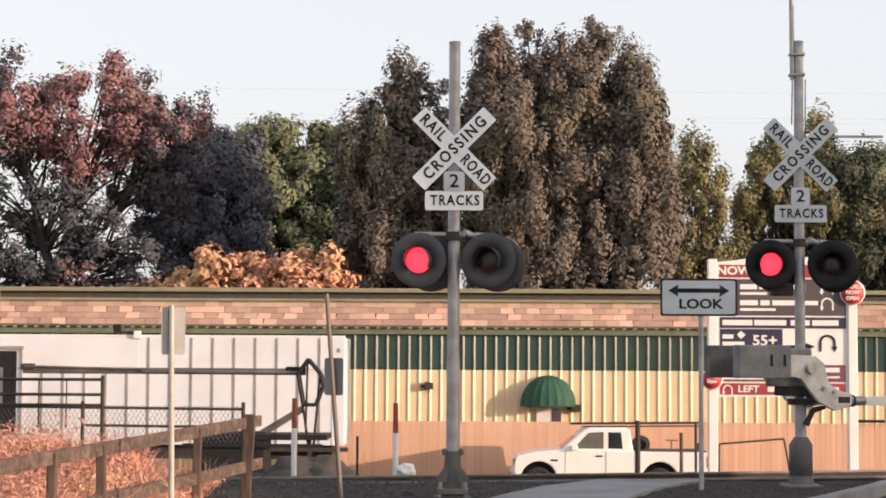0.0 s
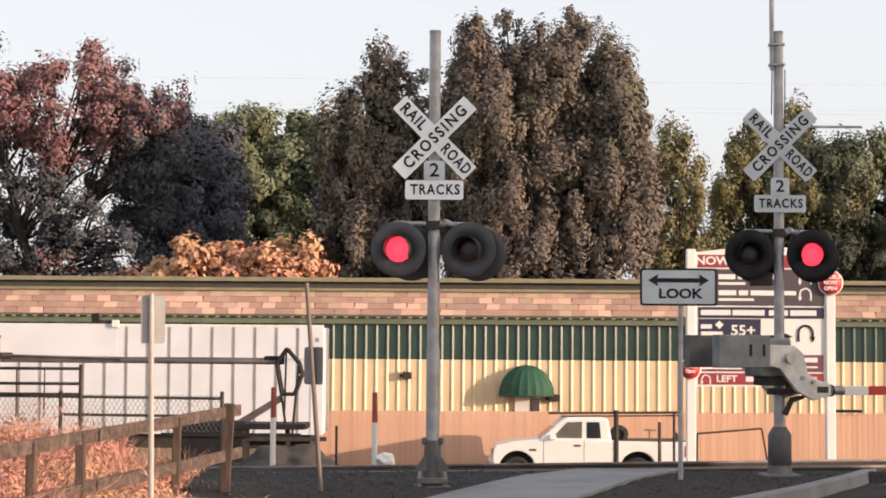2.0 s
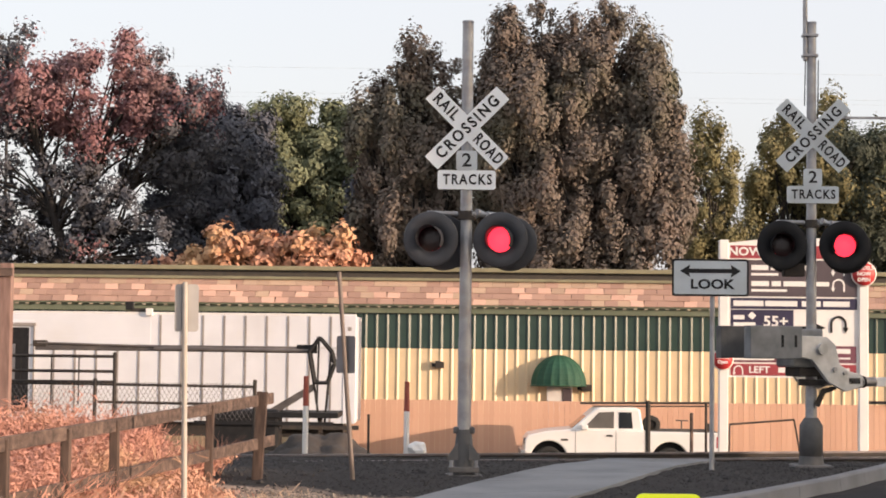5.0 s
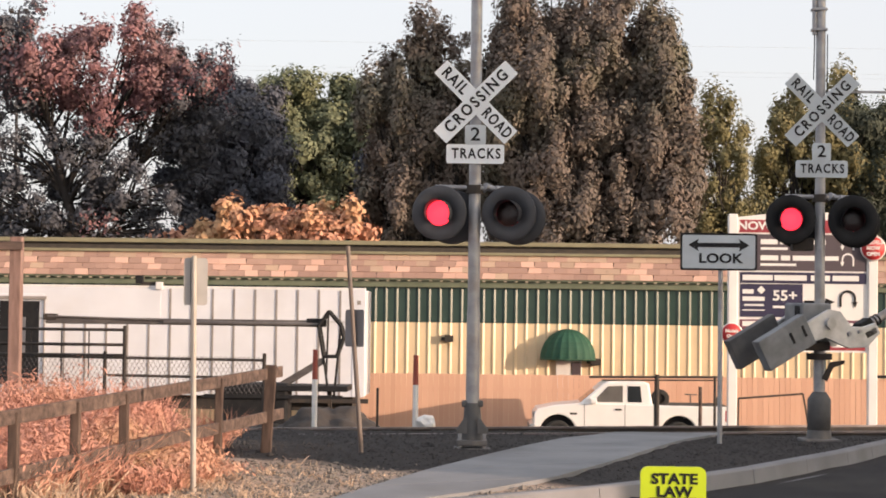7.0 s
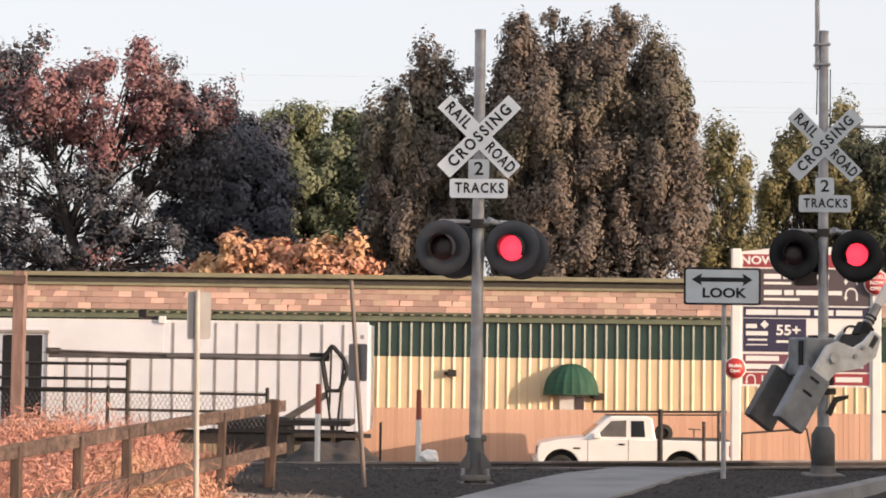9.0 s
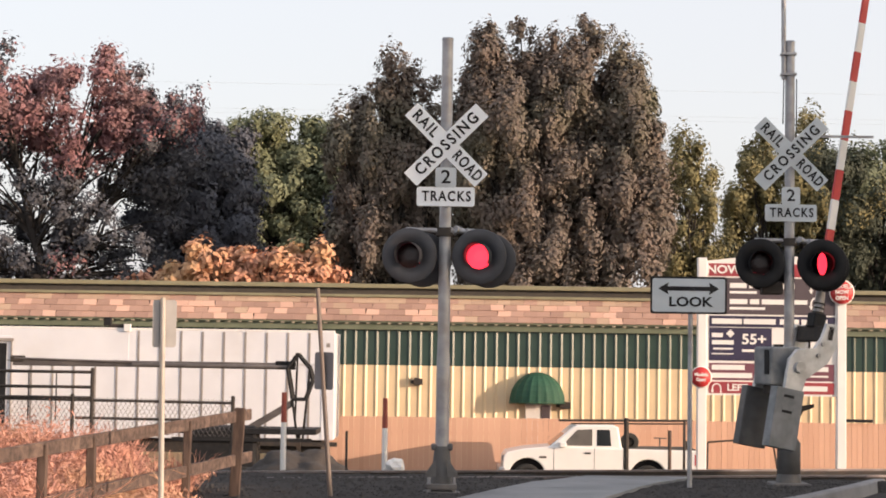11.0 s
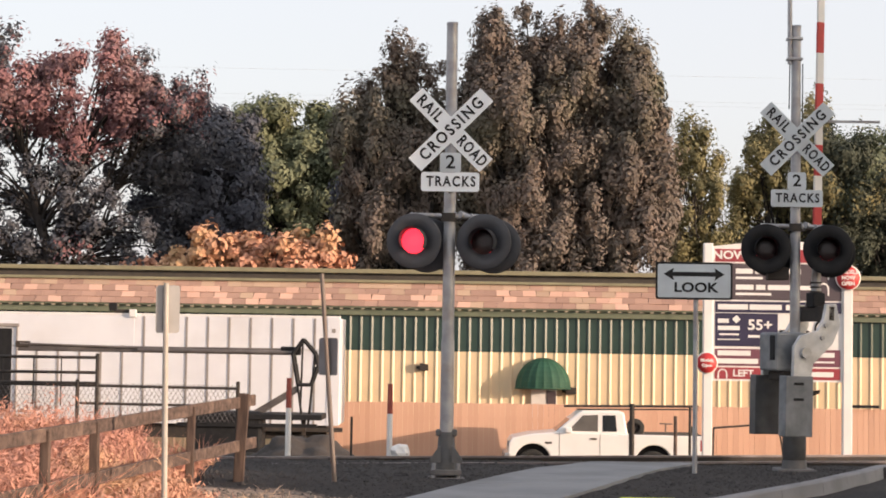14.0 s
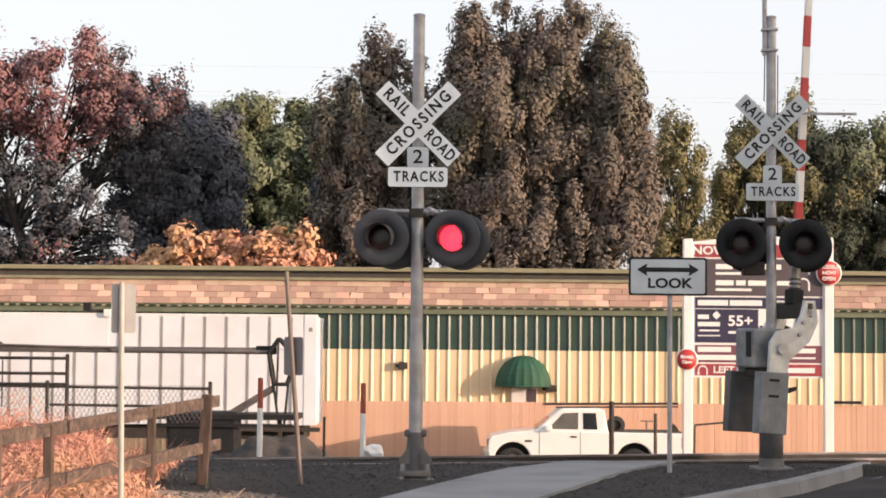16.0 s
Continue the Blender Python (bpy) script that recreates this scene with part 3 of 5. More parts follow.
    part("pipe", rod((0, 0, 0.02), (0, 0, 4.1), 0.04), GREEN, wire)


build_building()


def build_board_fence():
    f = thing("board_fence", pose(0, 49.7, LOT), "tan wooden board fence of close upright boards", "fence")
    rnd = random.Random(8)
    heights = (1.757, 1.750, 1.764)
    shared = []
    for h in heights:
        bm = add_box(bmesh.new(), 0, 0.140, -0.03, 0.0, 0.0, h, 0.003)
        me = bpy.data.meshes.new("board")
        bm.to_mesh(me)
        bm.free()
        me.materials.append(TAN)
        shared.append(me)
    v, q = [], []
    x = -3.6
    while x < 32:
        k, d = rnd.randrange(3), rnd.uniform(0, 0.005)
        if x < 14:
            o = new("board", shared[k])
            o.parent = f
            o.location = (x, 0.01 - d, 0)
        else:
            n0 = len(v)
            v += [(x + a, -0.02 - d + b, c) for a in (0, 0.14) for b in (0, 0.03) for c in (0, heights[k])]
            q += [[n0 + i for i in t] for t in ((0, 1, 3, 2), (4, 6, 7, 5), (0, 4, 5, 1), (2, 3, 7, 6), (1, 5, 7, 3))]
        x += 0.145
    tagged(mesh_arrays("boards", v, q, TAN, f), kind="stuff")
    part("back_rail", box(-3.6, 32, 0.012, 0.08, 1.3, 1.4), TAN, f)
    part("top_bar", box(10.7, 11.6, -0.12, -0.03, 1.78, 1.86, 0.01), BLACK, f, "short black bar on the fence top")
    part("base_rail", box(-3.6, 32, 0.012, 0.08, 0.3, 0.4), TAN, f)


build_board_fence()


# ---- trees ----
def leaf_mesh(name, points, sizes, facing, seed, mat, parent, droop=0.0, long=1.6):
    """A small folded leaf at each point, turned more or less the way it faces."""
    rng = np.random.default_rng(seed)
    n = len(points)
    c = facing + 0.24 * rng.normal(size=(n, 3))
    c /= np.linalg.norm(c, axis=1, keepdims=True) + 1e-9
    a = rng.normal(size=(n, 3))
    a[:, 2] -= droop
    a = np.cross(np.cross(c, a), c)
    a /= np.linalg.norm(a, axis=1, keepdims=True) + 1e-9
    b = np.cross(a, c)
    s = np.asarray(sizes)[:, None]
    v = np.stack([points - a * s * long / 2, points + b * s * 0.5 + c * s * 0.12, points + a * s * long / 2, points - b * s * 0.5 + c * s * 0.12], 1).reshape(-1, 3)
    f = np.arange(4 * n, dtype=np.int32).reshape(-1, 4)
    ob = mesh_arrays(name, v, f, mat, parent)
    return ob


def tube(v, f, a, b, r0, r1, n=6):
    a, b = np.array(a, float), np.array(b, float)
    d = (b - a) / (np.linalg.norm(b - a) + 1e-9)
    u = np.cross(d, (0.3, 1, 0.2))
    u /= np.linalg.norm(u)
    w = np.cross(d, u)
    k0 = len(v)
    for p, r in ((a, r0), (b, r1)):
        for k in range(n):
            an = 2 * math.pi * k / n
            v.append(tuple(p + r * (math.cos(an) * u + math.sin(an) * w)))
    for k in range(n):
        f.append([k0 + k, k0 + (k + 1) % n, k0 + n + (k + 1) % n, k0 + n + k])


def bend(v, f, rng, a, b, r0, r1, n):
    """A limb that leaves its parent steeply, then arches over to its end, with small kinks."""
    a, b = np.array(a, float), np.array(b, float)
    c = a + (b - a) * 0.35 + (0, 0, 0.22 * np.linalg.norm(b - a))
    last = a
    for i in range(1, n + 1):
        u = i / n
        q = a * (1 - u) ** 2 + c * 2 * u * (1 - u) + b * u * u + (rng.normal(size=3) * 0.07 * np.linalg.norm(b - a) / n if i < n else 0)
        tube(v, f, last, q, r0 + (r1 - r0) * (i - 1) / n, r0 + (r1 - r0) * u, 6)
        last = q


def tree(label, x, y, lobes, mats, seed, clumps=300, leaves=70, leaf=0.22, spread=0.45, droop=0.0, trunk=0.28, fork=2.5, name="tree", hollow=0.55, category="tree", sprigs=0, rise=1.0, loose=0.55):
    """lobes: (dx, dy, z, rx, ry, rz, share) ellipsoids above the lot; limbs run from the trunk into the clumps."""
    rng = np.random.default_rng(seed)
    t = thing(name, pose(x, y, LOT), label, category)
    share = np.array([l[6] for l in lobes], float)
    share /= share.sum()
    v, f = [], []
    base, top = np.zeros(3), np.array([0, 0, fork])
    tube(v, f, base - (0, 0, 0.2), top, trunk, trunk * 0.75, 8)
    allp, alls, allf = [], [], []
    for l, sh in zip(lobes, share):
        c, r = np.array([l[0], l[1], l[2]]), np.array(l[3:6])
        k = max(3, int(clumps * sh))
        d = rng.normal(size=(k, 3))
        d /= np.linalg.norm(d, axis=1, keepdims=True)
        rad = hollow + (1 - hollow) * rng.random(k) ** 0.6
        wob = 1 + 0.16 * np.sin(d[:, 0] * 5 + seed) * np.sin(d[:, 2] * 6 + 2 * seed) + 0.10 * rng.normal(size=k)
        cen = c + d * r * np.minimum(rad * wob, 1.06)[:, None]
        # limbs
        mid = c * 0.75 + top * 0.25
        bend(v, f, rng, top, mid, trunk * 0.6, trunk * 0.3, 4)
        for p in cen[:: max(1, k // 22)]:
            bend(v, f, rng, top + (mid - top) * rng.uniform(0.55, 1.0), p, trunk * 0.2, 0.012, 5)
        for p in cen:
            m = int(leaves * rng.uniform(0.5, 1.5))
            sp = spread * rng.uniform(0.6, 1.35)
            u = rng.normal(size=(m, 3))
            u /= np.linalg.norm(u, axis=1, keepdims=True)
            # a tuft: leaves on an uneven shell that narrows towards its hanging end
            lump = 1 + 0.22 * np.sin(u[:, 0] * 6 + p[0] * 5) * np.sin(u[:, 2] * 5 + p[2] * 7)
            q = u * (sp * lump * rng.uniform(loose, 1.1 + 0.25 * (1 - loose), m))[:, None]
            taper = 1 - 0.35 * min(droop, 1.0) * (u[:, 2:3] < 0) * -u[:, 2:3]
            q[:, :2] *= taper
            q[:, 2] *= rise
            allp.append(p + q)
            alls.append(leaf * rng.uniform(0.6, 1.4, m))
            allf.append(u + 0.35 * (p - c) / r + (0, 0, 0.1))
        for _ in range(int(sprigs * sh)):
            # upright sprigs that fringe the crown
            dd = rng.normal(size=3)
            dd[2] = abs(dd[2]) + 0.5
            dd /= np.linalg.norm(dd)
            p = c + dd * r * 0.88
            m = int(leaves * 0.45)
            u = rng.random(m)
            q = np.stack([rng.normal(size=m) * 0.10, rng.normal(size=m) * 0.10, u * rng.uniform(0.35, 0.9)], 1)
            allp.append(p + q)
            alls.append(leaf * 0.75 * rng.uniform(0.6, 1.2, m))
            allf.append(q * (6, 6, 0) + dd)
    part_trunk = mesh_arrays("trunk", v, f, BARK, t, True)
    pts, sz = np.concatenate(allp), np.concatenate(alls)
    pick = rng.random(len(pts))
    crown = leaf_mesh("crown", pts, sz, np.concatenate(allf), seed + 1, mats[0], t, droop)
    if len(mats) > 1:
        # a second tone of leaves, by noise and more of it higher up the crown
        crown.data.materials.append(mats[1])
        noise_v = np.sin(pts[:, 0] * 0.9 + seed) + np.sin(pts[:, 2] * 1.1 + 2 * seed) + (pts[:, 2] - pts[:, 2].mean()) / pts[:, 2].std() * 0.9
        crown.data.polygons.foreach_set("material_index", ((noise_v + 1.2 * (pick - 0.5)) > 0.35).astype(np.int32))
    return t


def plumed(lobes, n, seed, core=0.3, narrow=0.54, tall=0.46):
    """Breaks each lobe up into a loose core and smaller plumes that stand out from it, with gaps between."""
    rnd = random.Random(seed)
    out = []
    for dx, dy, z, rx, ry, rz, sh in lobes:
        out.append((dx, dy, z, rx * 0.7, ry * 0.7, rz * 0.75, sh * core))
        for k in range(n):
            a, e = 2 * math.pi * (k + rnd.uniform(-0.3, 0.3)) * 0.618, math.asin(max(-1, min(1, -0.75 + 1.7 * (k + 0.5) / n)))
            w = rnd.uniform(0.8, 1.25)
            out.append((dx + 0.72 * rx * math.cos(a) * math.cos(e), dy + 0.72 * ry * math.sin(a) * math.cos(e), z + 0.68 * rz * math.sin(e),
                        rx * narrow * w, ry * narrow * w, rz * tall * w, sh * (1 - core) / n))
    return out


def build_trees():
    # the great tree: two lobes
    tree("great dark olive-brown tree with drooping dense foliage", 3.6, 62, plumed([
        (-2.4, 0, 10.7, 1.1, 2.0, 3.8, 0.8), (-0.9, 0, 10.2, 1.8, 2.6, 3.9, 1.0), (0.4, 0.4, 10.5, 2.1, 2.6, 3.9, 1.2), (0.3, -0.8, 6.2, 2.8, 2.8, 3.2, 1.0), (-1.9, 0, 7.5, 1.8, 2.2, 3.4, 0.7), (-2.7, 0.4, 9.2, 1.3, 1.8, 3.0, 0.6), (0.2, 0.9, 8.5, 1.5, 0.9, 4.6, 0.5), (1.4, 0.9, 6.5, 1.5, 0.9, 3.6, 0.3), (2.5, -0.3, 7.9, 1.3, 2.2, 3.9, 0.9),
        (2.9, 0, 9.7, 1.3, 1.8, 3.3, 0.8), (1.8, 0.3, 10.5, 1.6, 2.2, 3.6, 0.8), (-0.7, 0.2, 11.0, 1.4, 2.0, 3.5, 0.7), (1.3, 0, 4.6, 1.1, 1.8, 1.8, 0.4)], 7, 1), [LEAF_DARK], 3, 1260, 330, 0.092, 0.36, 1.2, 0.4, 3.2, sprigs=330, rise=1.7, hollow=0.72, loose=0.3)
    tree("dark brown-green tree with a ragged crown", -1.5, 63, plumed([
        (0.3, 0, 10.2, 1.6, 1.8, 3.4, 1.0), (-0.5, 0, 10.0, 1.3, 1.6, 3.3, 0.5), (-1.2, 0, 9.2, 1.3, 1.8, 3.0, 0.8), (-1.1, 0, 7.4, 1.5, 1.8, 3.2, 0.9), (0.8, 0.3, 6.0, 1.6, 1.8, 2.8, 0.7)], 7, 2), [LEAF_DARK], 5, 300, 350, 0.092, 0.36, 1.2, 0.3, 3, sprigs=140, rise=1.7, hollow=0.7, loose=0.3)
    # red-leaved tree with open limbs; the shade low in its crown is put into darker leaves
    tree("tall dusky red-leaved tree with open dark branches", -14.2, 66, [
        (-1.7, 0, 12.1, 2.5, 2.5, 2.4, 1.0), (1.3, 0, 11.8, 2.4, 2.5, 2.4, 1.0), (3.9, 0.4, 11.2, 1.8, 2, 2.2, 0.6), (-1.0, 0, 8.8, 3.6, 2.2, 1.3, 0.42), (2.4, 0, 7.8, 2.2, 2.0, 1.3, 0.26), (1.2, 0, 6.0, 3.6, 2.0, 1.4, 0.32), (-2.6, 0, 6.6, 2.0, 2.0, 1.6, 0.24)],
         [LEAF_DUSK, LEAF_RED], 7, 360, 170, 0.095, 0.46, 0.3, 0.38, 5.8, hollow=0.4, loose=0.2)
    tree("dark tree standing behind the building, shade put into its leaf colour", -15.2, 68, [
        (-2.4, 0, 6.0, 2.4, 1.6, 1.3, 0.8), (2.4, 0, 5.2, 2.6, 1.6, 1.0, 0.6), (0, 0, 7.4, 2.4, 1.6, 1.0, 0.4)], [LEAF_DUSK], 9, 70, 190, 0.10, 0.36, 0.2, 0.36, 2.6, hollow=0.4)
    tree("dense tree in shade, its leaves coloured blackish to deepen it", -9.35, 69.8, [
        (-1.5, 0, 9.7, 1.3, 2.0, 3.2, 0.9), (-0.2, 0, 9.5, 1.4, 2.0, 3.2, 0.9), (0.9, 0, 9.1, 1.3, 2.0, 3.2, 0.9), (0.2, 0, 5.6, 2.4, 2.2, 2.4, 0.9)], [LEAF_SHADE], 11, 300, 420, 0.105, 0.48, 0.6, 0.3, 3, loose=0.35)
    tree("olive-green tree with a clumpy rounded crown", -6.6, 78, plumed([
        (-2.0, 0, 11.0, 2.2, 2.2, 2.6, 1.0), (0.2, 0, 11.0, 2.2, 2.2, 2.6, 1.0), (1.9, 0, 11.0, 2.2, 2.2, 2.6, 1.0), (3.6, 0, 10.4, 1.8, 2.2, 2.6, 0.8), (2.6, 0, 8.2, 2.0, 2.2, 3.4, 0.9), (-0.4, -0.4, 7.6, 3.2, 2.4, 3.2, 1.2)], 7, 3, core=0.45), [LEAF_GREEN], 13, 430, 400, 0.11, 0.55, 0.5, 0.32, 3)
    # blackish tree added where the ragged crown is only dark with shade
    tree("slim blackish tree added for the shaded low part of the ragged one", -2.75, 66, [(0, 0, 6.8, 1.3, 1.2, 3.0, 1), (1.0, 0.2, 5.2, 1.5, 1.2, 2.2, 0.7)], [LEAF_SHADE], 14, 130, 380, 0.12, 0.42, 0.3, 0.3, 2.6)
    tree("rust-orange autumn shrub behind the roof", -6.6, 58.5, plumed([
        (-2.2, 0, 5.0, 1.1, 1.2, 1.1, 0.8), (0.0, 0, 5.6, 1.6, 1.3, 1.4, 1.3), (2.0, 0, 5.7, 1.4, 1.2, 1.3, 1.1), (2.6, 0, 4.7, 0.9, 1.1, 1.0, 0.5), (-3.2, 0, 4.6, 0.7, 0.9, 0.8, 0.3)], 6, 6),
         [LEAF_ORANGE], 17, 280, 110, 0.13, 0.28, 0.5, 0.14, 3.0, loose=0.1, sprigs=12, name="shrub", category="shrub")
    tree("sparse yellow-green tree with see-through crown", 9.35, 70, [
        (0, 0, 8.7, 1.3, 1.6, 3.2, 1.0), (-0.3, 0, 5.2, 1.2, 1.4, 2.0, 0.4)], [LEAF_YELLOW], 19, 120, 200, 0.09, 0.34, 1.2, 0.2, 3, rise=1.7, loose=0.2)
    tree("mottled yellow-green tree with drooping sprays", 13.2, 74, plumed([
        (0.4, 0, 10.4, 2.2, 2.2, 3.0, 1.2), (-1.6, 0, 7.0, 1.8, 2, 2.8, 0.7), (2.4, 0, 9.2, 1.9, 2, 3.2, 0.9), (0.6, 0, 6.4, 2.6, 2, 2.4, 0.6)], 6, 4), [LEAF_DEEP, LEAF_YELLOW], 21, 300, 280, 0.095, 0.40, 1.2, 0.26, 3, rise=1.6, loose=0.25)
    tree("olive-green broad tree behind the sign board", 18.0, 77, plumed([
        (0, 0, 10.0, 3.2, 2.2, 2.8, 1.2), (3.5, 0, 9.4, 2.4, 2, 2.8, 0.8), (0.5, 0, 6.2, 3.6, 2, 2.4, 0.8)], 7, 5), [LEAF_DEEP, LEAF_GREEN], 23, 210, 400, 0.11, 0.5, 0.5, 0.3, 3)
    tree("small olive shrub behind the roof", -17.0, 59, [(0, 0, 5.0, 1.4, 1.2, 1.2, 1)], [LEAF_GREEN], 25, 60, 50, 0.15, 0.3, 0.2, 0.1, 3, name="shrub", category="shrub")


build_trees()


# ---- crossing signals ----
LAMPS = []


def crossbuck(parent, z, y, sheet):
    a = Matrix.Translation((0, y, z))
    for deg, lift in ((-45, 0.0), (45, -0.012)):
        bm = poly(rounded(1.175, 0.215, 0.012, 3), -0.002 + lift, 0.004 + lift)
        bmesh.ops.transform(bm, matrix=pose(0, 0, 0, 0, -deg, 0), verts=bm.verts)
        bmesh.ops.transform(bm, matrix=a, verts=bm.verts)
        bl = part("blade", bm, sheet, parent, "white crossbuck blade")
        m = a @ pose(0, 0, 0, 0, -deg, 0)
        if deg > 0:
            letters("CROSSING", 0.185, BLACK, bl, m @ Matrix.Translation((0.01, -0.018, 0)), bold=0.005, wide=0.88, space=1.32)
        else:
            letters("RAIL", 0.185, BLACK, bl, m @ Matrix.Translation((-0.35, -0.006, 0)), bold=0.005, wide=0.82, space=1.22)
            letters("ROAD", 0.185, BLACK, bl, m @ Matrix.Translation((0.352, -0.006, 0)), bold=0.005, wide=0.72, space=1.2)


def tracks_plate(parent, z, y, sheet):
    bm = poly(rounded(0.68, 0.225, 0.03), y - 0.002, y + 0.004)
    bmesh.ops.transform(bm, matrix=Matrix.Translation((0, 0, z)), verts=bm.verts)
    p = part("tracks_plate", bm, sheet, parent, "white plate reading TRACKS")
    letters("TRACKS", 0.165, BLACK, p, Matrix.Translation((0.01, y - 0.005, z)), bold=0.004, wide=0.82, space=1.22)
    bm = poly(rounded(0.245, 0.235, 0.03), y - 0.002, y + 0.004)
    bmesh.ops.transform(bm, matrix=Matrix.Translation((0, 0, z + 0.225)), verts=bm.verts)
    # greyer sheeting here, for age and the shade on this plate
    p = part("number_plate", bm, SIGNSHADE, parent, "white plate reading 2")
    letters("2", 0.22, BLACK, p, Matrix.Translation((0, y - 0.005, z + 0.225)), bold=0.003, wide=1.1)


def lamp_head(parent, x, y, z, yaw, side, coat):
    """A flashing lamp: round backing, cup behind, visor in front; the lens disc has a lit face and a dark face and turns in its cup."""
    h = new("lamp_head")
    h.parent = parent
    h.matrix_basis = pose(x, y, z, 0, 0, yaw)
    h["label"] = "black flashing lamp head with a red lens"
    part("backing", lathe([(0.147, -0.004), (0.315, -0.004), (0.325, 0.004), (0.315, 0.012), (0.147, 0.012), (0.147, -0.004)], 40), coat, h)
    part("cup", lathe([(0.151, 0.006), (0.16, 0.02), (0.155, 0.15), (0.12, 0.17), (0.0, 0.18)], 24), coat, h)
    # the twin head that faces the other way
    part("rear_backing", lathe([(0.10, 0.30), (0.315, 0.30), (0.325, 0.308), (0.315, 0.316), (0.10, 0.316), (0.10, 0.30)], 40), coat, h, "backing of the rear-facing lamp").location = (0.10 if side[1] == "l" else 0.06, 0, -0.03)
    part("rear_visor", lathe([(0.155, 0.316), (0.15, 0.47), (0.145, 0.47), (0.15, 0.316)], 24), coat, h).location = (0.10 if side[1] == "l" else 0.06, 0, -0.03)
    part("rear_cup", lathe([(0.0, 0.19), (0.10, 0.20), (0.13, 0.30), (0.0, 0.30)], 20), coat, h).location = (0.10 if side[1] == "l" else 0.06, 0, -0.03)
    bm = bmesh.new()
    n = 26
    rows = []
    for k in range(n + 1):
        an = radians(-35 + 250 * k / n)
        rows.append((math.cos(an), math.sin(an), 0.17 + 0.06 * math.sin(an)))
    for r in (0.148, 0.156):
        a = [bm.verts.new((r * c, -0.004, r * s)) for c, s, _ in rows]
        b = [bm.verts.new((r * 0.97 * c, -d, r * 0.97 * s)) for c, s, d in rows]
        for k in range(n):
            bm.faces.new((a[k], a[k + 1], b[k + 1], b[k])).smooth = True
    part("visor", bm, coat, h)
    lens = new("lens_disc")
    lens.parent = h
    lens.location = (0, 0.0, 0)
    me = bpy.data.meshes.new("lens_disc")
    bm = bmesh.new()
    n = 32
    for sgn, mi in ((-1, 0), (1, 1)):
        rings = [[bm.verts.new((r * math.cos(2 * math.pi * k / n), sgn * d, r * math.sin(2 * math.pi * k / n))) for k in range(n)] for r, d in ((0.1455, 0.001), (0.10, 0.012), (0.05, 0.018))]
        for p, q in zip(rings, rings[1:]):
            for k in range(n):
                fc = bm.faces.new((p[k], p[(k + 1) % n], q[(k + 1) % n], q[k]))
                fc.material_index, fc.smooth = mi, True
        bm.faces.new(rings[-1]).material_index = mi
    bmesh.ops.recalc_face_normals(bm, faces=bm.faces)
    bm.to_mesh(me)
    bm.free()
    me.materials.append(LENSLIT)
    me.materials.append(LENSDARK)
    scene.collection.objects.unlink(lens)
    bpy.data.objects.remove(lens)
    lens = new("lens_disc", me)
    lens.parent = h
    lens["label"] = "round red lens with a lit and a dark face"
    LAMPS.append((lens, side))
    return h


def signal_mast(name, x, y, height, z_buck, z_tracks, z_lamp, z_arm, label, radius, yaws, sheet):
    s = thing(name, pose(x, y, 0), label, "crossing signal", "crossing signals")
    bm = add_rod(bmesh.new(), (0, 0, 0.3), (0, 0, height * 0.30), radius * 1.12, radius * 1.08, 20)
    add_rod(bm, (0, 0, height * 0.30), (0, 0, height), radius * 1.0, radius * 0.92, 20)
    add_rod(bm, (0, 0, height), (0, 0, height + 0.02), radius * 1.02, radius * 0.9, 20)
    part("mast", bm, STEEL, s, "round galvanised steel mast")
    part("collar", rod((0, 0, z_arm - 0.07), (0, 0, z_arm + 0.03), radius * 1.5, None, 18), DARKSTEEL, s)
    crossbuck(s, z_buck, -radius - 0.03, sheet)
    tracks_plate(s, z_tracks, -radius - 0.03, sheet)
    for z in (z_buck, z_tracks, z_tracks + 0.2):
        part("clamp", box(-radius * 1.25, radius * 1.25, -radius - 0.024, radius * 1.2, z - 0.02, z + 0.02, 0.004), STEEL, s)
    part("cross_arm", rod((-0.46, -0.02, z_arm), (0.44, -0.02, z_arm - 0.01), 0.03), STEEL, s, "horizontal lamp arm")
    for ex, ez, er in ((0.07, 0.0, 0.05), (0.15, 0.015, 0.045), (0.27, -0.01, 0.04)):
        part("elbow", rod((ex - 0.03, -0.05, z_arm + ez), (ex + 0.05, 0.02, z_arm + ez - 0.02), er, er * 0.8, 10), STEEL, s, "cast conduit elbow")
    for dx, side in ((-0.41, "l"), (0.40, "r")):
        part("lamp_hanger", rod((dx, -0.02, z_arm), (dx, 0.1, z_lamp + 0.15), 0.028), DARKSTEEL, s)
        lamp_head(s, dx, -0.16, z_lamp, yaws[0 if side == "l" else 1], (name, side), HOOD if sheet is SIGNWHITE else BLACK)
    return s


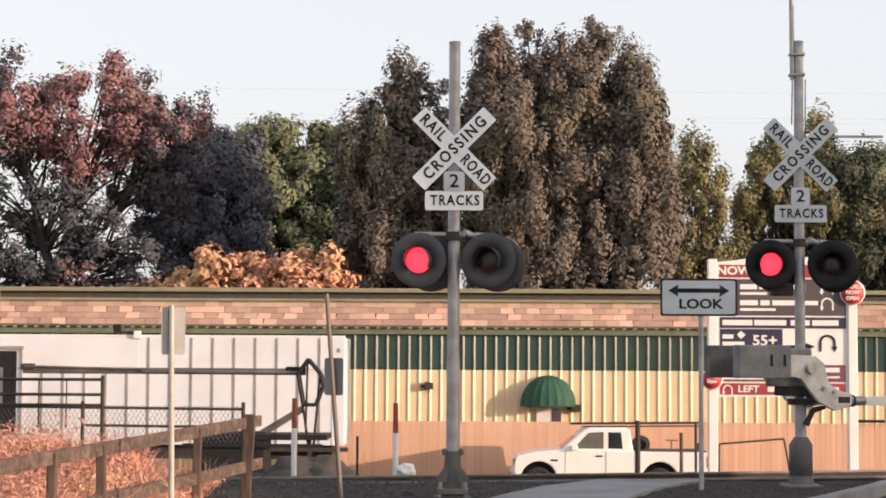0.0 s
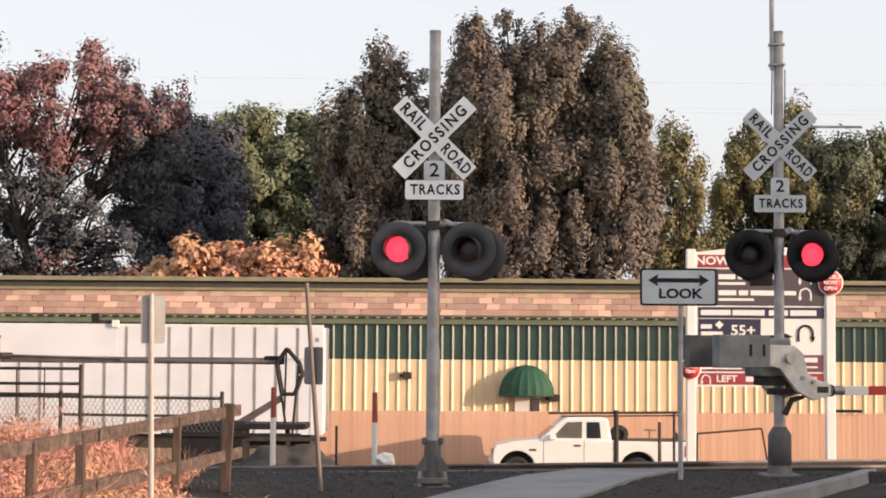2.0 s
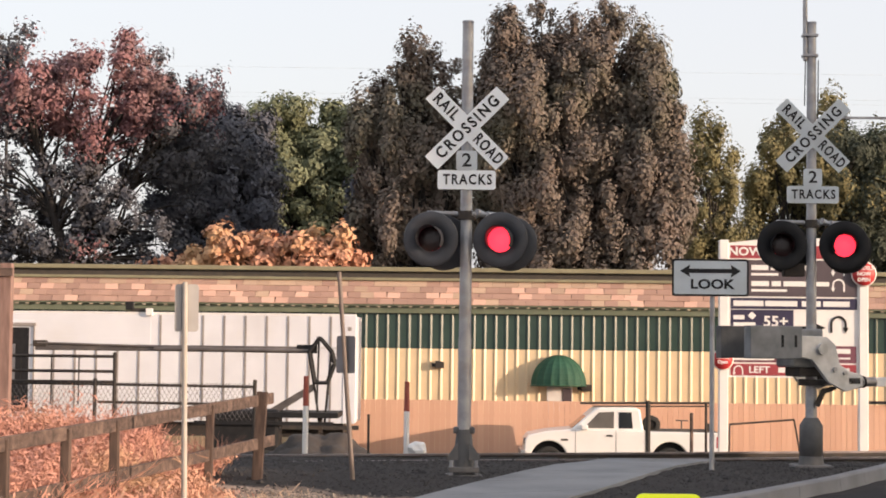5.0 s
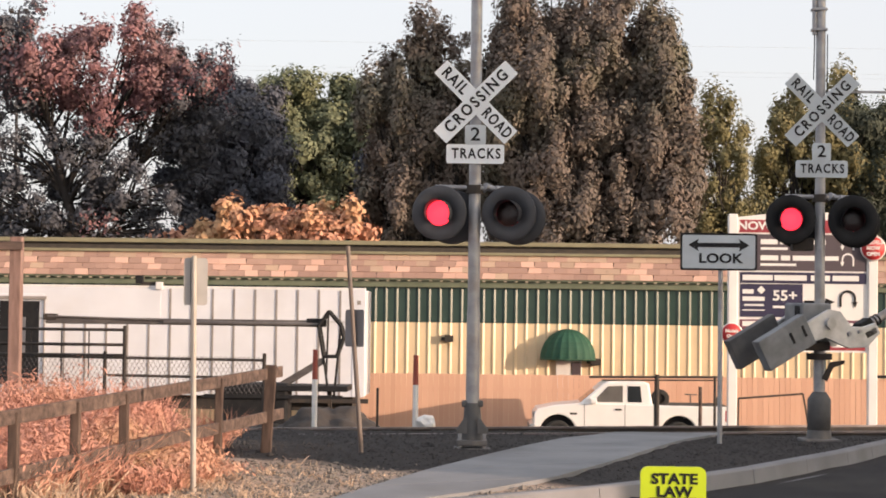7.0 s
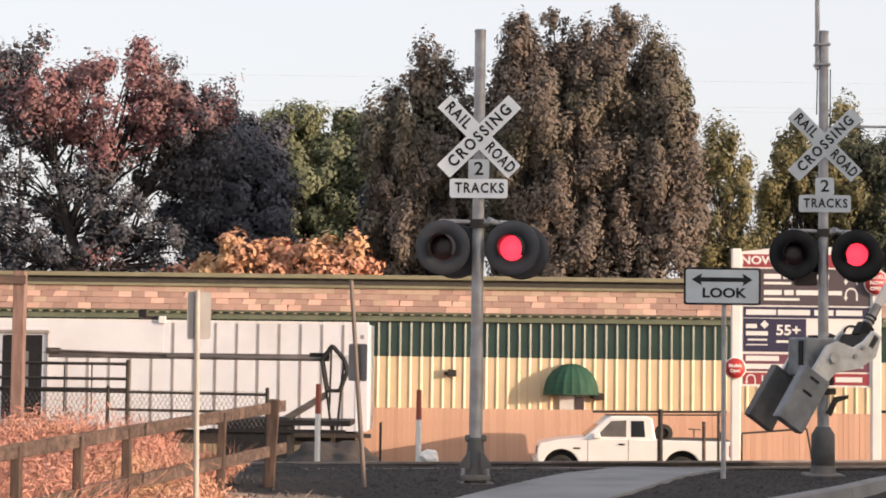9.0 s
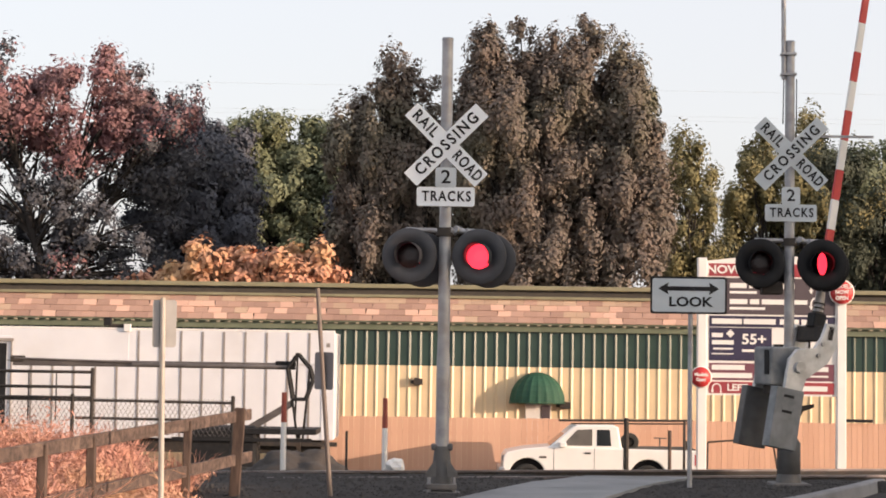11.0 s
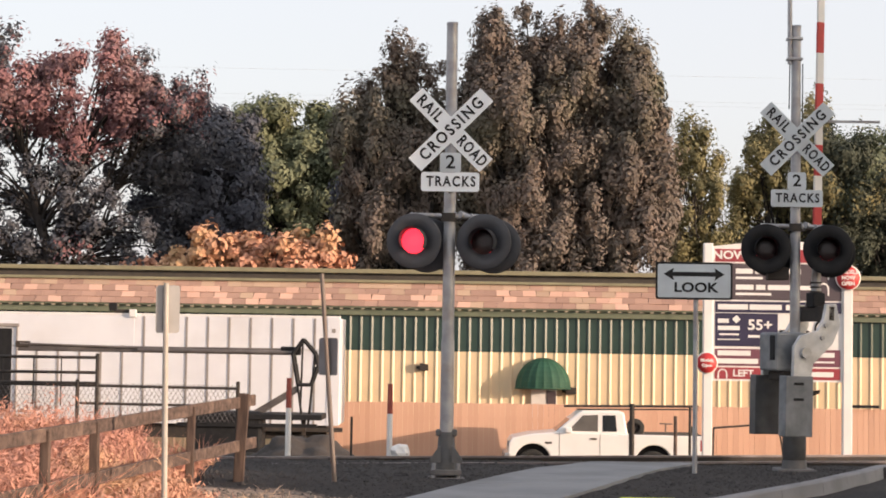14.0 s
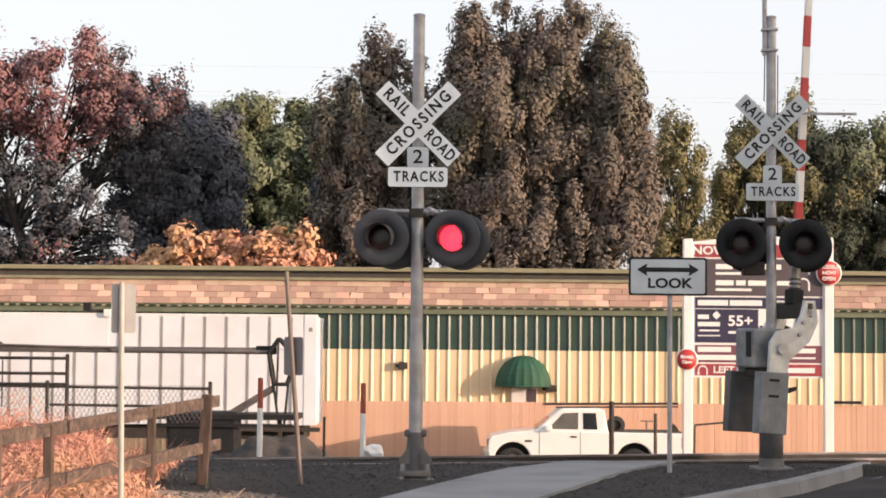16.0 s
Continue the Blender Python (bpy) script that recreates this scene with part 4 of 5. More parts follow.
def base_casting(s, z0, h, w):
    bm = bmesh.new()
    add_rod(bm, (0, 0, z0), (0, 0, z0 + h), w * 0.62, w * 0.42, 8)
    part("base_casting", bm, CASTDARK, s, "grey cast mast base")
    part("base_plate", box(-w * 0.85, w * 0.85, -w * 0.85, w * 0.85, 0.03, 0.09, 0.01), CASTDARK, s)
    part("ear", box(-w * 0.60, w * 0.60, -0.05, 0.05, z0 + h - 0.05, z0 + h + 0.03, 0.02), CASTDARK, s, "bolted ears of the base")
    for sx in (-1, 1):
        for sy in (-1, 1):
            part("bolt", rod((sx * w * 0.68, sy * w * 0.68, -0.05), (sx * w * 0.68, sy * w * 0.68, 0.24), 0.022, None, 6), STEEL, s)
            part("bracket", poly([(sx * w * 0.3, 0.17), (sx * w * 0.9, 0.17), (sx * w * 0.9, 0.20), (sx * w * 0.3, 0.38)], sy * w * 0.68 - 0.02, sy * w * 0.68 + 0.02), CASTDARK, s)


left = signal_mast("crossing_signal", 0.142, 21.6, 5.3, 4.04, 3.43, 2.73, 3.04, "tall galvanised crossing signal with crossbuck and red flashers beside the pavement", 0.071, (-9, -12), SIGNWHITE)
base_casting(left, 0.02, 0.50, 0.21)
part("footing", box(-0.22, 0.22, -0.22, 0.22, -0.25, 0.0, 0.02), CASTDARK, left, "dark footing block")
right = signal_mast("crossing_signal", 4.68, 24.3, 5.8, 4.30, 3.52, 2.85, 3.16, "galvanised crossing signal carrying a gate mechanism and an antenna pole", 0.068, (-4, -6), SIGNSHADE)
part("antenna_pole", rod((-0.085, -0.02, 5.3), (-0.10, -0.02, 8.6), 0.032, 0.028), STEEL, right, "thin pole clamped beside the mast top")
for z in (5.35, 5.62):
    part("pole_clamp", box(-0.125, 0.078, -0.078, 0.06, z, z + 0.035, 0.006), STEEL, right)
part("cable", rod((0.075, -0.05, 4.5), (0.078, -0.06, 5.3), 0.008, None, 6), BLACK, right)
part("cable", rod((-0.10, -0.05, 4.7), (-0.09, -0.05, 5.3), 0.008, None, 6), BLACK, right)
part("side_bar", box(0.45, 1.12, 0.05, 0.10, 4.545, 4.575), STEEL, right, "thin horizontal bar behind the crossbuck")
part("side_bar", box(0.0, 0.47, 0.06, 0.09, 4.545, 4.565), STEEL, right)
bm = add_rod(bmesh.new(), (0, 0, -0.08), (0, 0, 0.10), 0.18, 0.155, 8)
part("base_flange", bm, CASTDARK, right, "dark cast flange")
bm = lathe([(0.0, 0.0), (0.155, 0.0), (0.155, 0.40), (0.09, 0.50), (0.0, 0.50)], 8)
bmesh.ops.transform(bm, matrix=pose(0, 0, 0.10, 90), verts=bm.verts)
part("base_casting", bm, CASTDARK, right, "dark octagonal cast base")
part("footing", box(-0.25, 0.25, -0.25, 0.25, -0.25, -0.01, 0.02), CASTDARK, right, "dark footing slab")
part("crank", poly([(0.02, 0.78), (0.08, 0.74), (0.16, 0.92), (0.30, 0.97), (0.31, 1.02), (0.12, 0.99)], -0.13, -0.08), DARKSTEEL, right, "small dark steel crank")
part("lower_collar", rod((0, 0, 1.02), (0, 0, 1.10), 0.17, None, 16), DARKSTEEL, right)
part("bell_box", box(-0.36, -0.08, -0.02, 0.2, 2.45, 2.62, 0.02), DARKSTEEL, right)

# gate mechanism, turned a little away from the road's line
GATE_YAW = 24.0
PIVOT = Vector((0.02, -0.34, 1.50))


def build_gate():
    m = new("gate_mechanism")
    m.parent = right
    m.matrix_basis = pose(*PIVOT, 0, 0, GATE_YAW)
    m["label"] = "grey cast gate mechanism housing"
    part("housing", box(-0.30, 0.16, 0.10, 0.52, -0.24, 0.26, 0.03), WEIGHT, m)
    part("housing_door", box(-0.315, -0.30, 0.15, 0.25, -0.10, 0.22, 0.004), BLACK, m, "dark slot in the housing")
    part("shaft", rod((0, -0.08, 0), (0, 0.75, 0), 0.045), STEEL, m)
    part("saddle", box(-0.2, 0.16, 0.12, 0.46, -0.36, -0.24, 0.02), DARKSTEEL, m)
    g = thing("crossing_gate", Matrix.Translation(right.location) @ m.matrix_basis, "red and white striped crossing gate arm with grey counterweights", "crossing gate")
    for y0, y1, nm in ((-0.10, 0.06, "near"), (0.60, 0.74, "far")):
        # the far block's shade is put into its colour, a darker iron
        part("counterweight", box(-1.08, -0.30, y0, y1, -0.13, 0.29, 0.012), WEIGHT if nm == "near" else CASTDARK, g, "grey counterweight block" if nm == "near" else "far counterweight block, its shade put into a darker grey")
        part("support_arm", poly([(-0.45, 0.17), (0.08, 0.16), (0.22, 0.06), (0.29, -0.20), (0.45, -0.29), (0.64, -0.33), (0.65, -0.48), (0.38, -0.55), (0.12, -0.43), (-0.14, -0.14), (-0.45, -0.08)], y0 + 0.02, y0 + 0.08, 0.008), ALU, g, "pale cast aluminium gate arm bracket")
        part("hub", rod((0, y0 - 0.03, 0), (0, y0 + 0.1, 0), 0.075, None, 8), ALU, g)
        for bx in (0.2, 0.36):
            part("bolt", rod((bx, y0 - 0.01, -0.26 - 0.3 * (bx - 0.2)), (bx, y0 + 0.04, -0.26 - 0.3 * (bx - 0.2)), 0.03, None, 6), STEEL, g)
    for sx in (-0.62, -0.42):
        part("slot", poly([(sx, 0.02), (sx + 0.035, 0.02), (sx + 0.035, 0.17), (sx, 0.17)], -0.106, -0.098), BLACK, g, "dark slot in the counterweight")
    part("cross_tie", box(0.42, 0.62, -0.08, 0.70, -0.46, -0.36, 0.01), DARKSTEEL, g)
    part("arm_clamp", box(0.60, 0.80, 0.22, 0.40, -0.52, -0.33, 0.02), BLACK, g, "black arm clamp")
    part("arm_sleeve", rod((0.76, 0.31, -0.43), (1.12, 0.31, -0.43), 0.07, 0.06, 12), STEEL, g, "ringed arm sleeve")
    for k in range(3):
        part("ring", rod((0.80 + 0.06 * k, 0.31, -0.43), (0.82 + 0.06 * k, 0.31, -0.43), 0.08, None, 12), DARKSTEEL, g)
    x, k = 1.12, 0
    while x < 8.4:
        w = 0.41
        h = 0.062 - 0.003 * (x - 1.1)
        part("stripe", box(x, x + w, 0.29, 0.33, -0.43 - h, -0.43 + h, 0.008), BOARDWHITE if k % 2 == 0 else RED, g, "white arm section" if k % 2 == 0 else "red arm section")
        x += w
        k += 1
    return g


gate = build_gate()


def build_look_sign():
    s = thing("look_sign", pose(3.185, 23.0, 0), "white LOOK sign with black double arrow on slim post", "road sign")
    part("post", rod((0.03, 0.03, -0.15), (0.03, 0.03, 2.5), 0.03), STEEL, s)
    bm = poly(rounded(0.955, 0.465, 0.03), -0.012, -0.004)
    bmesh.ops.transform(bm, matrix=Matrix.Translation((0, 0, 2.372)), verts=bm.verts)
    part("border", bm, BLACK, s, "black sign border")
    bm = poly(rounded(0.905, 0.415, 0.025), -0.016, -0.01)
    bmesh.ops.transform(bm, matrix=Matrix.Translation((0, 0, 2.372)), verts=bm.verts)
    p = part("plate", bm, SIGNSHADE, s, "white sign plate greyed for the shade on it")
    letters("LOOK", 0.165, BLACK, p, Matrix.Translation((0.02, -0.019, 2.285)), bold=0.005, wide=1.18)
    arrow = [(-0.38, 0), (-0.25, 0.078), (-0.265, 0.027), (0.265, 0.027), (0.25, 0.078), (0.38, 0), (0.25, -0.078), (0.265, -0.027), (-0.265, -0.027), (-0.25, -0.078)]
    bm = poly([(x, z + 2.455) for x, z in arrow], -0.019, -0.0155)
    part("arrow", bm, BLACK, p)
    return s


build_look_sign()


def back_sign(x, y, z_top, lean, w, h, yaw, drop, label, mat, plate, twin=False):
    g = float(level(y)) - 0.1
    s = thing("road_sign", pose(x, y, 0), label, "road sign", "signs seen from behind")
    part("post", rod((lean, 0, g), (0, 0, z_top), 0.028, 0.024), mat, s)
    zc = z_top - drop - h / 2
    dx = lean * (z_top - zc) / z_top
    bm = poly(rounded(w, h, 0.03), -0.003, 0.003)
    bmesh.ops.transform(bm, matrix=pose(dx + 0.01, 0.035, zc, 0, 0, yaw), verts=bm.verts)
    part("plate", bm, plate, s, "bare metal back of the sign")
    if twin:
        bm = poly(rounded(w * 0.8, h, 0.03), -0.003, 0.003)
        bmesh.ops.transform(bm, matrix=pose(dx - 0.075, 0.10, zc, 0, 0, -62), verts=bm.verts)
        # darker metal than the first plate, standing for shade on this one
        part("plate", bm, SIGNBACK, s, "second plate, its shade put into a darker metal")
    return s


back_sign(-2.455, 17.1, 2.06, 0.03, 0.22, 0.44, 10, 0.02, "pair of small signs back to back on a pale slim post", POSTTAN, PLATEPALE, True)
back_sign(-1.285, 20.8, 2.31, 0.19, 0.28, 0.42, -38, 0.72, "small grey sign seen from behind on a leaning brown post", POLE, SIGNBACK)


def marker(x, y, top, label):
    g = float(level(y)) - 0.1
    s = thing("marker_post", pose(x, y, 0), label, "marker post", "marker posts")
    part("shaft", rod((0, 0, g), (0, 0, top - 0.48), 0.045), BOARDWHITE, s)
    part("red_top", rod((0, 0, top - 0.48), (0, 0, top), 0.045, 0.04), MARKRED, s, "red upper half")


marker(-2.43, 29.8, 0.97, "slim white marker post with a red top by the tracks")
marker(-0.80, 29.8, 0.90, "slim white marker post with a red top beside a white sack")
post = thing("steel_post", pose(-1.42, 29.9, 0), "short thin dark steel post", "post")
part("shaft", rod((0, 0, -0.5), (0, 0, 0.36), 0.02), DARKSTEEL, post)
bm = bmesh.new()
bmesh.ops.create_icosphere(bm, subdivisions=3, radius=0.17)
for vv in bm.verts:
    vv.co *= 1 + 0.28 * noise.noise(vv.co * 9)
    vv.co.z = vv.co.z * 0.8
bmesh.ops.transform(bm, matrix=pose(-0.62, 29.85, -0.20), verts=bm.verts)
tagged(part("sack", bm, BOARDWHITE), "crumpled white plastic sack lying by the marker post", "sack")


def law_sign():
    g = float(level(8.6)) - 0.14
    s = thing("pedestrian_sign", pose(1.117, 8.6, g), "fluorescent lime STATE LAW sign standing in the road", "road sign")
    top = 0.83 - g
    bm = poly(rounded(0.305, 0.92, 0.035), -0.012, 0.012)
    bmesh.ops.transform(bm, matrix=Matrix.Translation((0, 0, top - 0.46)), verts=bm.verts)
    p = part("panel", bm, LIME, s)
    letters("STATE", 0.068, BLACK, p, Matrix.Translation((0.005, -0.014, top - 0.058)), bold=0.0022, wide=1.12)
    letters("LAW", 0.068, BLACK, p, Matrix.Translation((0.005, -0.014, top - 0.118)), bold=0.0022, wide=1.12)
    bm = poly(rounded(0.245, 0.42, 0.02), -0.0145, -0.0125)
    bmesh.ops.transform(bm, matrix=Matrix.Translation((0, 0, top - 0.353)), verts=bm.verts)
    part("inner_border", bm, BLACK, p)
    bm = poly(rounded(0.225, 0.40, 0.015), -0.0165, -0.0145)
    bmesh.ops.transform(bm, matrix=Matrix.Translation((0, 0, top - 0.353)), verts=bm.verts)
    q = part("inner_panel", bm, SIGNWHITE, p, "white inner panel")
    part("yield_mark", poly([(-0.09, top - 0.175), (0.09, top - 0.175), (0, top - 0.325)], -0.019, -0.0165), RED, p)
    part("base", box(-0.2, 0.2, -0.15, 0.15, 0, 0.06, 0.02), BLACK, s, "black rubber base")
    part("foot", box(-0.04, 0.04, -0.03, 0.03, 0.05, 0.36, 0.005), BLACK, s)


law_sign()


# ---- sign board ----
def build_sign_board():
    s = thing("sign_board", pose(6.02, 42.4, -1.652), "tall white sign board with maroon, charcoal and navy direction panels", "sign board")
    s.scale = (0.97, 0.97, 0.97)
    g = -LOT
    part("post", box(-0.10, 0.12, 0.0, 0.2, -0.15, 4.05 + g, 0.02), BOARDWHITE, s, "square white post")
    part("post", box(3.20, 3.42, 0.0, 0.2, -0.15, 4.10 + g, 0.02), BOARDWHITE, s, "square white post")
    part("board", poly([(0.12, 0.80 + g), (3.20, 0.80 + g), (3.20, 4.02 + g), (1.65, 4.16 + g), (0.12, 3.98 + g)], 0.06, 0.12), BOARDWHITE, s)

    def panel(name, x0, x1, z0, z1, mat, label):
        return part(name, box(x0, x1, 0.045, 0.062, z0 + g, z1 + g, 0.003), mat, s, label)

    def bars(pan, rows, mat=BOARDWHITE):
        for x0, x1, z, h in rows:
            h *= 0.85
            part("text_bar", box(x0, x1, 0.040, 0.046, z + g - h / 2, z + g + h / 2), mat, pan)

    def uturn(pan, x, z, r, mat, flip=1):
        bm = bmesh.new()
        n = 10
        w = r * 0.3
        for ro, ri in ((r + w / 2, r - w / 2),):
            pts = [(ro * math.cos(math.pi * k / n), ro * math.sin(math.pi * k / n)) for k in range(n + 1)]
            inn = [(ri * math.cos(math.pi * k / n), ri * math.sin(math.pi * k / n)) for k in range(n, -1, -1)]
            outl = pts + [(-ro, -r * 0.5), (-ro - w * 0.8, -r * 0.5), (-r, -r * 1.3), (-ri + w * 0.8, -r * 0.5), (-ri, -r * 0.5)] + inn + [(ri, -r * 1.2), (ro, -r * 1.2)]
        add_poly(bm, [(x + flip * px, z + g + pz) for px, pz in outl], 0.038, 0.046)
        part("arrow", bm, mat, pan)

    p = panel("top_panel", 0.16, 3.16, 3.62, 3.92, MAROON, "maroon heading panel")
    letters("NOW", 0.27, BOARDWHITE, p, Matrix.Translation((0.52, 0.038, 3.77 + g)), bold=0.008, wide=1.15)
    letters("G", 0.27, BOARDWHITE, p, Matrix.Translation((1.75, 0.038, 3.77 + g)), bold=0.008, wide=1.15)
    p = panel("direction_panel", 0.16, 3.16, 2.72, 3.58, SLATE, "charcoal panel with arrows")
    bars(p, [(0.66, 1.06, 3.40, 0.14), (1.12, 1.58, 3.40, 0.14), (1.72, 2.2, 3.40, 0.14), (0.66, 1.3, 3.24, 0.07), (0.66, 1.08, 3.02, 0.14), (1.14, 1.36, 3.02, 0.14), (1.42, 1.98, 3.02, 0.14), (2.1, 2.5, 3.02, 0.12), (0.66, 1.5, 2.86, 0.07)])
    uturn(p, 2.72, 3.38, 0.13, BOARDWHITE)
    uturn(p, 2.72, 3.0, 0.13, BOARDWHITE)
    p = panel("heading_panel", 0.18, 3.16, 2.42, 2.68, NAVY, "navy heading strip")
    bars(p, [(0.24, 0.95, 2.55, 0.15), (0.99, 1.75, 2.55, 0.15), (1.85, 2.3, 2.55, 0.15), (2.36, 2.98, 2.55, 0.15)])
    p = panel("village_panel", 0.18, 0.862, 1.62, 2.40, NAVY, "small navy emblem panel")
    bars(p, [(0.24, 0.5, 2.22, 0.12), (0.24, 0.76, 2.05, 0.12), (0.28, 0.74, 1.90, 0.05), (0.24, 0.76, 1.78, 0.03)])
    part("emblem", poly([(0.58, 2.26 + g), (0.68, 2.36 + g), (0.78, 2.26 + g), (0.68, 2.16 + g)], 0.038, 0.046), BOARDWHITE, p)
    p = panel("age_panel", 0.86, 1.66, 1.62, 2.40, NAVY, "navy panel reading 55+")
    letters("55+", 0.34, BOARDWHITE, p, Matrix.Translation((1.24, 0.038, 2.12 + g)), bold=0.008, wide=1.1)
    bars(p, [(0.96, 1.3, 1.86, 0.07)])
    bars(s, [(1.70, 2.22, 1.98, 0.035), (1.72, 2.1, 1.82, 0.03)], BLACK)
    part("arrow", poly([(1.7, 1.96 + g), (2.2, 1.96 + g), (2.2, 1.90 + g), (2.42, 1.99 + g), (2.2, 2.08 + g), (2.2, 2.02 + g), (1.7, 2.02 + g)], 0.04, 0.058), BLACK, s, "black arrow")
    uturn(s, 2.72, 2.08, 0.17, BLACK, -1)
    p = panel("lower_panel", 0.18, 3.14, 1.16, 1.56, PLUM, "dark plum lower panel")
    bars(p, [(0.24, 1.02, 1.46, 0.14), (0.24, 1.2, 1.27, 0.14), (2.2, 3.0, 1.44, 0.13), (2.3, 3.0, 1.27, 0.05)])
    p = panel("foot_panel", 0.18, 3.14, 0.85, 1.12, MAROON, "maroon foot panel")
    letters("LEFT", 0.22, BOARDWHITE, p, Matrix.Translation((0.85, 0.038, 0.98 + g)), bold=0.006, wide=1.1)
    bars(p, [(1.3, 2.1, 0.98, 0.14), (2.35, 2.98, 0.98, 0.14)])
    uturn(p, 0.36, 0.97, 0.1, BOARDWHITE)
    for x, z, r, words in ((3.30, 3.27, 0.30, ("MODELS", "NOW", "OPEN")), (-0.02, 1.22, 0.26, ("Models", "Open"))):
        d = part("red_disc", lathe([(0.0, -0.03), (r, -0.03), (r, 0.0), (0.0, 0.0)], 28), BOARDWHITE, s, "round red disc with white rim")
        d.location = (x, -0.01, z + g)
        part("disc_face", lathe([(0.0, -0.036), (r - 0.025, -0.036), (r - 0.025, -0.03)], 28), RED, d)
        for k, word in enumerate(words):
            letters(word, r * 0.42, BOARDWHITE, d, Matrix.Translation((0, -0.04, (len(words) / 2 - 0.5 - k) * r * 0.46)), bold=0.004, wide=0.95)


build_sign_board()


# ---- pickup truck ----
def arch(cx, r, n=12):
    return [(cx - r * math.cos(math.pi * k / n), 0.40 + r * math.sin(math.pi * k / n)) for k in range(n + 1)]


def build_truck():
    t = thing("pickup_truck", pose(1.61, 46.65, LOT), "white extended-cab pickup truck parked before the tan fence", "pickup truck")
    L = 4.95
    lower = [(0.0, 0.42)] + arch(0.62, 0.46) + [(1.10, 0.34), (3.18, 0.34)] + arch(3.66, 0.46) + [(L - 0.02, 0.42), (L, 0.60), (L - 0.02, 1.10), (3.02, 1.12), (1.2, 1.16), (0.55, 1.10), (0.10, 1.00), (0.02, 0.88), (0.0, 0.62)]
    part("body", poly(lower, 0, 1.72, 0.03), CARWHITE, t, "white painted body")
    cab = [(1.16, 1.13), (1.75, 1.64), (1.88, 1.70), (2.82, 1.70), (2.92, 1.65), (3.02, 1.10)]
    part("cab", poly(cab, 0.10, 1.62, 0.05), CARWHITE, t, "white cab")
    part("side_window", poly([(1.50, 1.18), (1.88, 1.58), (2.26, 1.60), (2.26, 1.18)], 0.088, 0.12, 0.01), CABGLASS, t, "smoky side window")
    part("side_window", poly([(2.38, 1.18), (2.38, 1.59), (2.70, 1.59), (2.74, 1.18)], 0.088, 0.12, 0.01), GLASS, t, "dark rear side window")
    part("windscreen", poly([(1.20, 1.18), (1.76, 1.64), (1.78, 1.62), (1.24, 1.16)], 0.2, 1.52), GLASS, t)
    part("bed_liner", box(3.08, L - 0.08, 0.08, 1.64, 1.105, 1.125), TRIM_SHADE, t)
    for x in (1.28, 2.30, 3.03):
        part("door_seam", box(x, x + 0.012, -0.004, 0.02, 0.42, 1.12), TRIM_SHADE, t)
    part("door_handle", box(2.06, 2.22, -0.03, 0.0, 0.98, 1.02, 0.008), BLACK, t)
    part("mirror", box(1.42, 1.60, -0.14, 0.06, 1.14, 1.28, 0.03), CARWHITE, t)
    part("headlamp", box(-0.01, 0.20, 0.03, 0.35, 0.76, 0.92, 0.02), SIGNBACK, t)
    part("tail_lamp", box(L - 0.12, L + 0.008, -0.008, 0.1, 0.72, 1.0, 0.01), RED, t)
    part("bumper", box(-0.10, 0.06, -0.02, 1.74, 0.44, 0.62, 0.03), CHROME, t)
    part("side_marker", box(0.92, 1.10, -0.008, 0.0, 0.86, 0.91), TRIM_SHADE, t)
    for x in (0.62, 3.66):
        for y, sgn in ((0.02, 1), (1.48, 1)):
            w = part("tyre", lathe([(0.21, 0.0), (0.33, 0.0), (0.355, 0.03), (0.355, 0.2), (0.33, 0.22), (0.21, 0.22), (0.21, 0.0)], 28), TYRE, t)
            w.location = (x, y, 0.355)
            part("rim", lathe([(0.0, 0.03), (0.08, 0.02), (0.12, 0.05), (0.19, 0.05), (0.215, 0.01)], 20), CHROME, w, "silver steel rim")
    part("arch_liner", box(0.2, 1.04, 0.25, 1.47, 0.36, 0.85), BLACK, t)
    part("arch_liner", box(3.24, 4.08, 0.25, 1.47, 0.36, 0.85), BLACK, t)
    w = part("spare_tyre", lathe([(0.12, 0.0), (0.21, 0.0), (0.235, 0.03), (0.235, 0.12), (0.21, 0.15), (0.12, 0.15)], 24), TYRE, t, "black spare tyre standing in the bed")
    w.location = (3.24, 0.5, 1.27)
    part("hub_plate", lathe([(0.0, 0.05), (0.13, 0.05), (0.13, 0.10), (0.0, 0.10)], 20), DARKSTEEL, w)
    part("load_handle", rod((4.03, 0.7, 1.12), (4.03, 0.7, 1.38), 0.018, None, 6), BOOM, t)
    part("load_handle", rod((3.88, 0.7, 1.38), (4.20, 0.7, 1.37), 0.018, None, 6), BOOM, t)
    part("bed_load", poly([(4.62, 1.12), (4.84, 1.12), (4.80, 1.22), (4.70, 1.32), (4.64, 1.26)], 0.5, 0.8, 0.02), DARKSTEEL, t)


build_truck()

barrier = thing("pipe_barrier", pose(0, 41.0, LOT), "dark steel pipe barrier standing before the white truck", "barrier")
part("top_rail", rod((2.67, 0, 1.99), (5.63, 0, 2.02), 0.026, None, 8), DARKSTEEL, barrier)
part("second_rail", rod((2.95, 0.03, 1.92), (5.63, 0.03, 1.95), 0.016, None, 8), DARKSTEEL, barrier)
part("post", rod((4.17, 0, -0.1), (4.17, 0, 2.06), 0.055, None, 8), DARKSTEEL, barrier)
part("post", rod((5.13, 0, -0.1), (5.13, 0, 1.80), 0.04, None, 8), WOOD, barrier)
part("post", rod((5.45, 0, -0.1), (5.45, 0, 2.04), 0.03, None, 8), DARKSTEEL, barrier)



